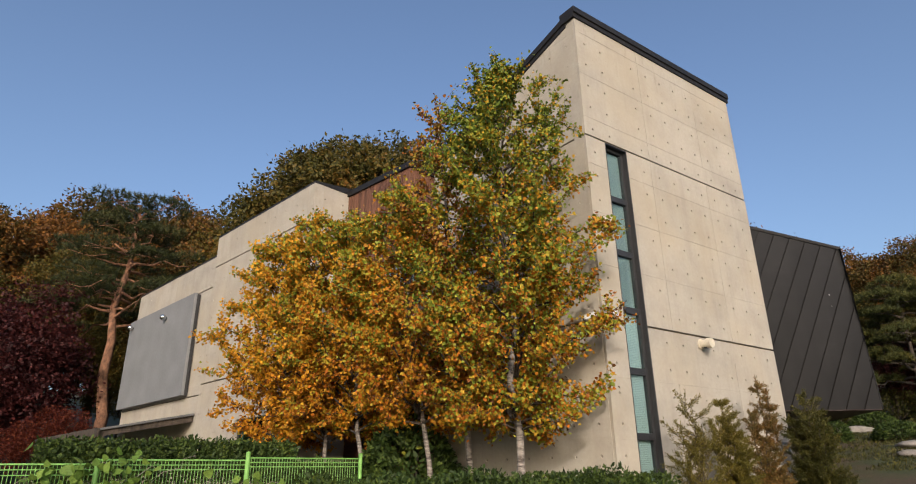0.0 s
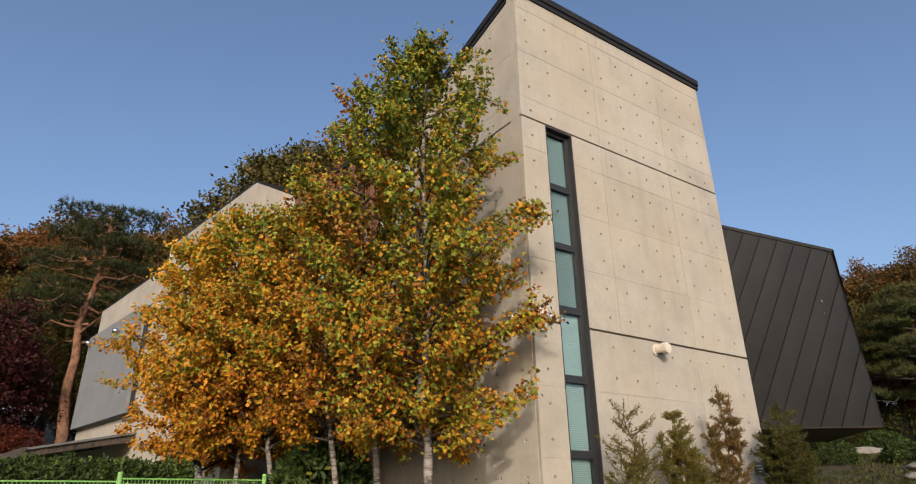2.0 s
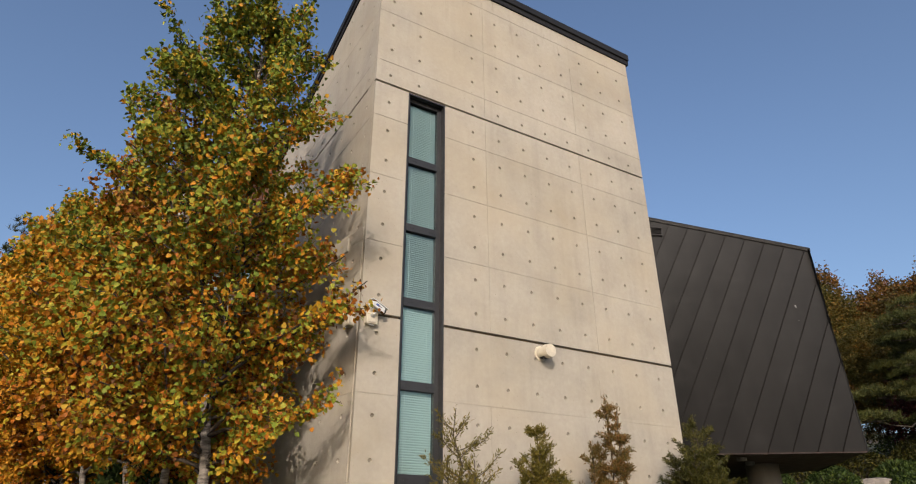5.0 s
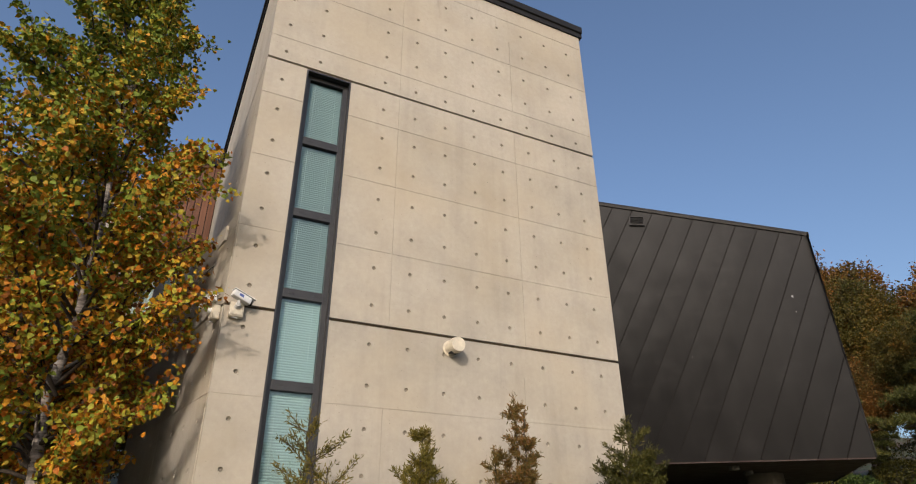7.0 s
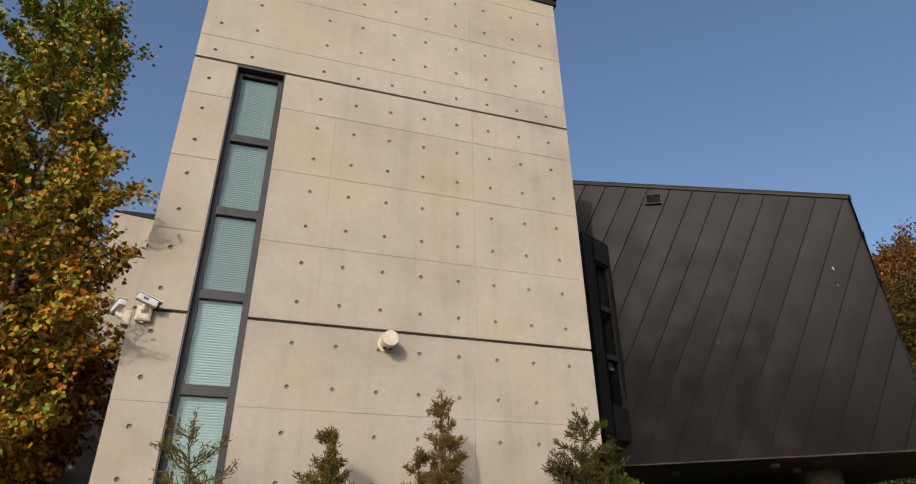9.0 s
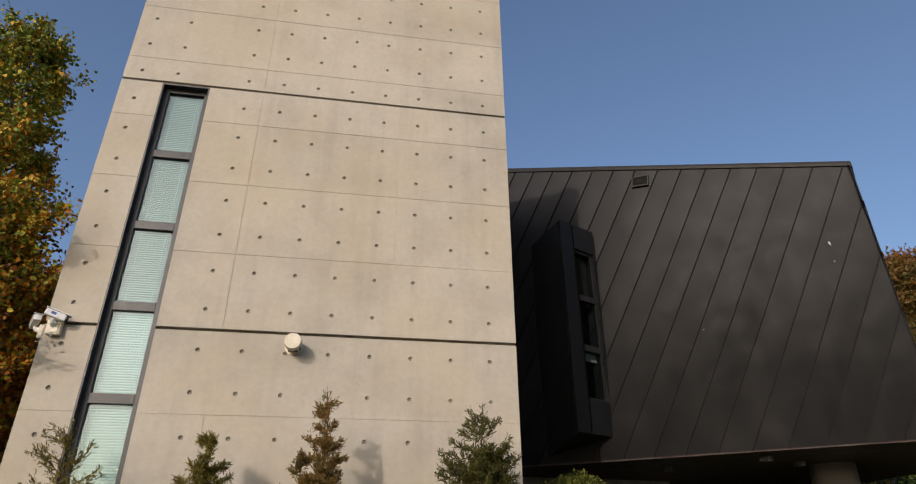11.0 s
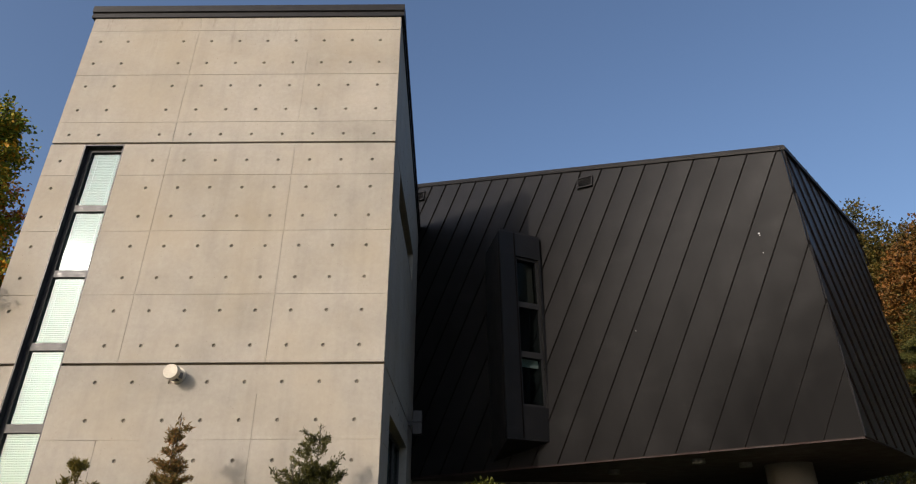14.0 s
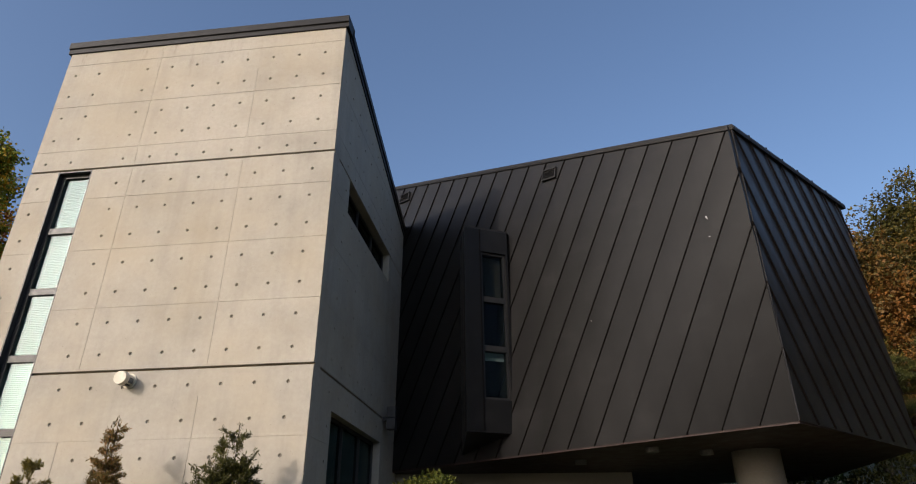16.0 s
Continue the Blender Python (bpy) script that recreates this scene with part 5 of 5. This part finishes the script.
def sapling(base, height, radius, count, seed, material, label, leaf=0.06, stems=5, power=0.8, name="shrub"):
    """A small upright shrub with thin stems and sparse short leaves."""
    rng = np.random.default_rng(seed)
    z0 = ground_z(*base) - 0.05
    H = height - z0
    ob = tagged(empty(name, Matrix.Translation((base[0], base[1], z0))), label, "shrub", group="young shrubs along the concrete wall")
    paths, tw = [], []
    for k in range(stems):
        az = rng.uniform(0, 2 * math.pi)
        rr = 0 if k == 0 else radius * rng.uniform(0.25, 0.6)
        top = Vector((math.cos(az) * rr, math.sin(az) * rr, H * (1 if k == 0 else rng.uniform(0.6, 0.93))))
        st = bend((rng.normal(0, 0.03), rng.normal(0, 0.03), 0), top, 9, 0.02, rng)
        paths.append((st, [0.016 * (1 - 0.85 * i / 8) + 0.002 for i in range(9)]))
        tw.append((st[3:], 0.8))
        for m in range(int(27 * H / 2.5)):
            h = rng.uniform(0.15, 0.97)
            i = min(int(h * 8), 7)
            p = st[i].lerp(st[i + 1], h * 8 - i)
            a2 = rng.uniform(0, 2 * math.pi)
            ln = radius * (1 - h) ** power * rng.uniform(0.5, 1.0) + 0.08
            tp = bend(p, p + Vector((math.cos(a2) * ln, math.sin(a2) * ln, ln * rng.uniform(0.3, 1.0))), 4, 0.05, rng)
            paths.append((tp, [0.006, 0.005, 0.004, 0.002]))
            tw.append((tp, ln + 0.1))
    vs, fs = tubes(paths, 5)
    raw("stem", vs, fs, BARK_DARK, ob)
    wts = np.array([w for _, w in tw])
    pos, out = [], []
    for k in rng.choice(len(tw), count, p=wts / wts.sum()):
        pts = tw[k][0]
        s = rng.uniform(0.2, 1) * (len(pts) - 1)
        i = min(int(s), len(pts) - 2)
        p = pts[i].lerp(pts[i + 1], s - i)
        d = (pts[i + 1] - pts[i]).normalized()
        pos.append(tuple(p))
        out.append(tuple(d * 1.6))
    leaves("foliage", np.array(pos) + rng.normal(0, 0.018, (count, 3)), rng.uniform(0.6, 1.2, count) * leaf, material, ob, rng, SLIM, -0.2, np.array(out))
    return ob


sapling((9.42, 6.28), 2.86, 0.50, 12000, 51, LEAF_SHRUB, "sparse young shrub with small reddish green leaves", 0.055, 6, 0.35)
sapling((10.72, 6.47), 2.74, 0.62, 30000, 52, LEAF_SHRUB, "bushy olive green shrub beside the concrete wall", 0.055, 6, 0.7)
sapling((11.86, 6.36), 3.25, 0.50, 28000, 53, LEAF_RUSTSHRUB, "slender conical shrub with rusty olive leaves", 0.052, 5, 0.9)
sapling((13.58, 6.33), 3.12, 0.60, 62000, 54, LEAF_DARKSHRUB, "dense dark green conical yew by the wall corner", 0.055, 11, 0.55, name="yew_shrub")


def clipped_bush(x, y, z_top, radius, count, seed, material, label, leaf=0.06, flat=0.75):
    rng = np.random.default_rng(seed)
    z0 = ground_z(x, y)
    ob = tagged(empty("clipped_bush", Matrix.Translation((x, y, z0))), label, "bush", group="rounded garden bushes")
    h = z_top - z0
    paths = [(bend((0, 0, -0.1), (math.cos(a) * radius * 0.6, math.sin(a) * radius * 0.6, h * 0.8), 4, 0.05, rng), [0.03, 0.02, 0.015, 0.008]) for a in np.linspace(0, 6, 9)]
    vs, fs = tubes(paths, 5)
    raw("stem", vs, fs, BARK_DARK, ob)
    o = rng.normal(0, 1, (count, 3))
    o /= np.linalg.norm(o, axis=1, keepdims=True)
    o[:, 2] = np.abs(o[:, 2])
    r = 1 - np.abs(rng.normal(0, 0.08, (count, 1)))
    lump = np.array([[1 + 0.10 * noise.noise(Vector(v) * 2.2 + Vector((seed, 0, 0)))] for v in o])
    pos = o * r * lump * np.array([radius, radius, h])
    leaves("foliage", pos, rng.uniform(0.6, 1.3, count) * leaf, material, ob, rng, OVAL, -0.1, o)
    return ob


clipped_bush(6.75, 10.75, 2.75, 1.0, 5000, 62, LEAF_HEDGE, "loose dark green shrub under the birches", 0.13)
clipped_bush(15.55, 9.2, 2.78, 1.3, 15000, 61, GRASSY, "rounded clipped golden green bush between the buildings", 0.06)
for k, (x, y, zt, r) in enumerate(((27.6, 12.4, 3.6, 0.9), (29.5, 14.5, 4.1, 1.2), (32.5, 12.5, 4.0, 1.0), (26.0, 15.5, 3.7, 1.3), (24.2, 16.2, 3.6, 1.2), (30.2, 9.6, 3.5, 1.0), (28.6, 10.2, 3.3, 0.9), (33.8, 14.5, 4.6, 1.4), (27.4, 14.6, 3.8, 1.0), (35.4, 12.4, 5.2, 1.7), (37.2, 14.0, 5.6, 1.8), (38.6, 12.0, 5.6, 1.8), (36.2, 10.4, 5.0, 1.5), (38.0, 16.0, 5.8, 1.9), (34.6, 8.6, 4.6, 1.5), (37.4, 7.6, 5.2, 1.7))):
    clipped_bush(x, y, zt, r, 3500, 70 + k, LEAF_DARKSHRUB if k % 2 else LEAF_HEDGE, "rounded dark green garden bush on the lawn", 0.10)


def boulder(x, y, sx, sy, sz, seed, turn=0.0):
    bm = bmesh.new()
    bmesh.ops.create_icosphere(bm, subdivisions=4, radius=1.0)
    for v in bm.verts:
        k = 1 + 0.22 * noise.noise(v.co * 1.3 + Vector((seed, 0, 0))) + 0.07 * noise.noise(v.co * 4 + Vector((0, seed, 0)))
        v.co = Vector((v.co.x * sx, v.co.y * sy, max(v.co.z, -0.4) * sz)) * k
    ob = part("boulder", bm, STONE, smooth=True)
    ob.matrix_world = pose(x, y, ground_z(x, y) + sz * 0.2, 0, 0, turn)
    return tagged(ob, "weathered grey granite boulder lying on the lawn", "rock", group="garden boulders")


boulder(30.8, 12.6, 1.0, 0.5, 0.22, 3, -30)
boulder(24.6, 8.6, 0.45, 0.35, 0.16, 5, 20)
boulder(26.6, 9.2, 0.6, 0.4, 0.18, 9, 60)

rngg = np.random.default_rng(95)
gx, gy = rngg.uniform(21.5, 35, 26000), rngg.uniform(6.5, 15.5, 26000)
tuft = np.array([noise.noise((x * 0.7, y * 0.7, 5)) for x, y in zip(gx, gy)])
keep = tuft > -0.12
gp = np.stack([gx, gy, [ground_z(x, y) + 0.06 * noise.noise((x * 0.4, y * 0.4, 0)) - 0.02 for x, y in zip(gx, gy)]], 1)[keep]
grass = leaves("grass", gp, rngg.uniform(0.06, 0.15, len(gp)), LEAF_DARKSHRUB, None, rngg, SLIM, -0.9)
tagged(grass, "uneven tufts of autumn grass on the garden slope", "grass", kind="stuff")

# ---- green wire fence ----
FENCE = [(-0.85, 10.55), (1.40, 10.60), (3.58, 10.66), (5.75, 10.87)]
fence = tagged(empty("wire_fence"), "bright green welded wire fence with round steel posts", "fence")
for i, (x, y) in enumerate(FENCE):
    ob = empty("post", Matrix.Translation((x, y, ground_z(x, y) - 0.1)))
    ob.parent = fence
    h = 1.93 - ground_z(x, y) + 0.1 - (0.12 if i < 2 else 0)
    part("tube", rod((0, 0, 0), (0, 0, h), 0.038, sides=14), GREEN, ob)
    bm = bmesh.new()
    bmesh.ops.create_uvsphere(bm, u_segments=14, v_segments=8, radius=0.043)
    bmesh.ops.transform(bm, verts=bm.verts, matrix=Matrix.Translation((0, 0, h)) @ Matrix.Diagonal((1, 1, 0.7, 1)))
    part("cap", bm, GREEN, ob, smooth=True)
for i, (p, q) in enumerate(zip(FENCE, FENCE[1:])):
    m = wall_frame(p, q)
    L = (Vector(q) - Vector(p)).length
    zt = 1.86 - (0.10 if i == 0 else 0.04 if i == 1 else 0)
    g0 = ground_z(*p) + 0.05
    ob = empty("panel", m)
    ob.parent = fence
    n = int((L - 0.1) / 0.05)
    bm = rod((0, 0, g0), (0, 0, zt), 0.0045, sides=5)
    w0 = part("wire", bm, GREEN, ob)
    w0.location = (0.06, 0, 0)
    for k in range(1, n):
        w = new("wire", w0.data)
        w.parent = ob
        w.location = (0.06 + 0.05 * k, 0, 0)
    rails = [zt, zt - 0.07, zt - 0.14, zt - 0.45, zt - 0.8, g0 + 0.1]
    for z in rails:
        part("rail", rod((0.03, -0.008, z), (L - 0.03, -0.008, z), 0.007 if z < zt else 0.012, sides=6), GREEN, ob)

rngv = np.random.default_rng(91)
vine = tagged(empty("climbing_vine", Matrix.Translation((0.6, 10.45, 1.3))), "large-leaved green vine scrambling over the wire fence", "vine")
vp, paths = [], []
for k in range(16):
    a = Vector((rngv.uniform(-0.8, 3.6), 0, rngv.uniform(-0.3, 0.3)))
    pts = bend(a, a + Vector((rngv.uniform(-0.8, 0.8), rngv.uniform(-0.1, 0.05), rngv.uniform(0.0, 0.35))), 6, 0.12, rngv)
    paths.append((pts, [0.008, 0.007, 0.006, 0.005, 0.004, 0.003]))
    if k % 2:
        vp += [tuple(p) for p in pts]
vs, fs = tubes(paths, 5)
raw("stem", vs, fs, BARK_BIRCH, vine)
vp += [(rngv.normal(0.9, 0.55), rngv.uniform(-0.15, 0.0), rngv.normal(0.30, 0.16)) for _ in range(70)]
leaves("foliage", np.array(vp), rngv.uniform(0.10, 0.20, len(vp)), LEAF_VINE, vine, rngv, HEART, 0.1, np.tile([(0, -0.8, 0.6)], (len(vp), 1)))
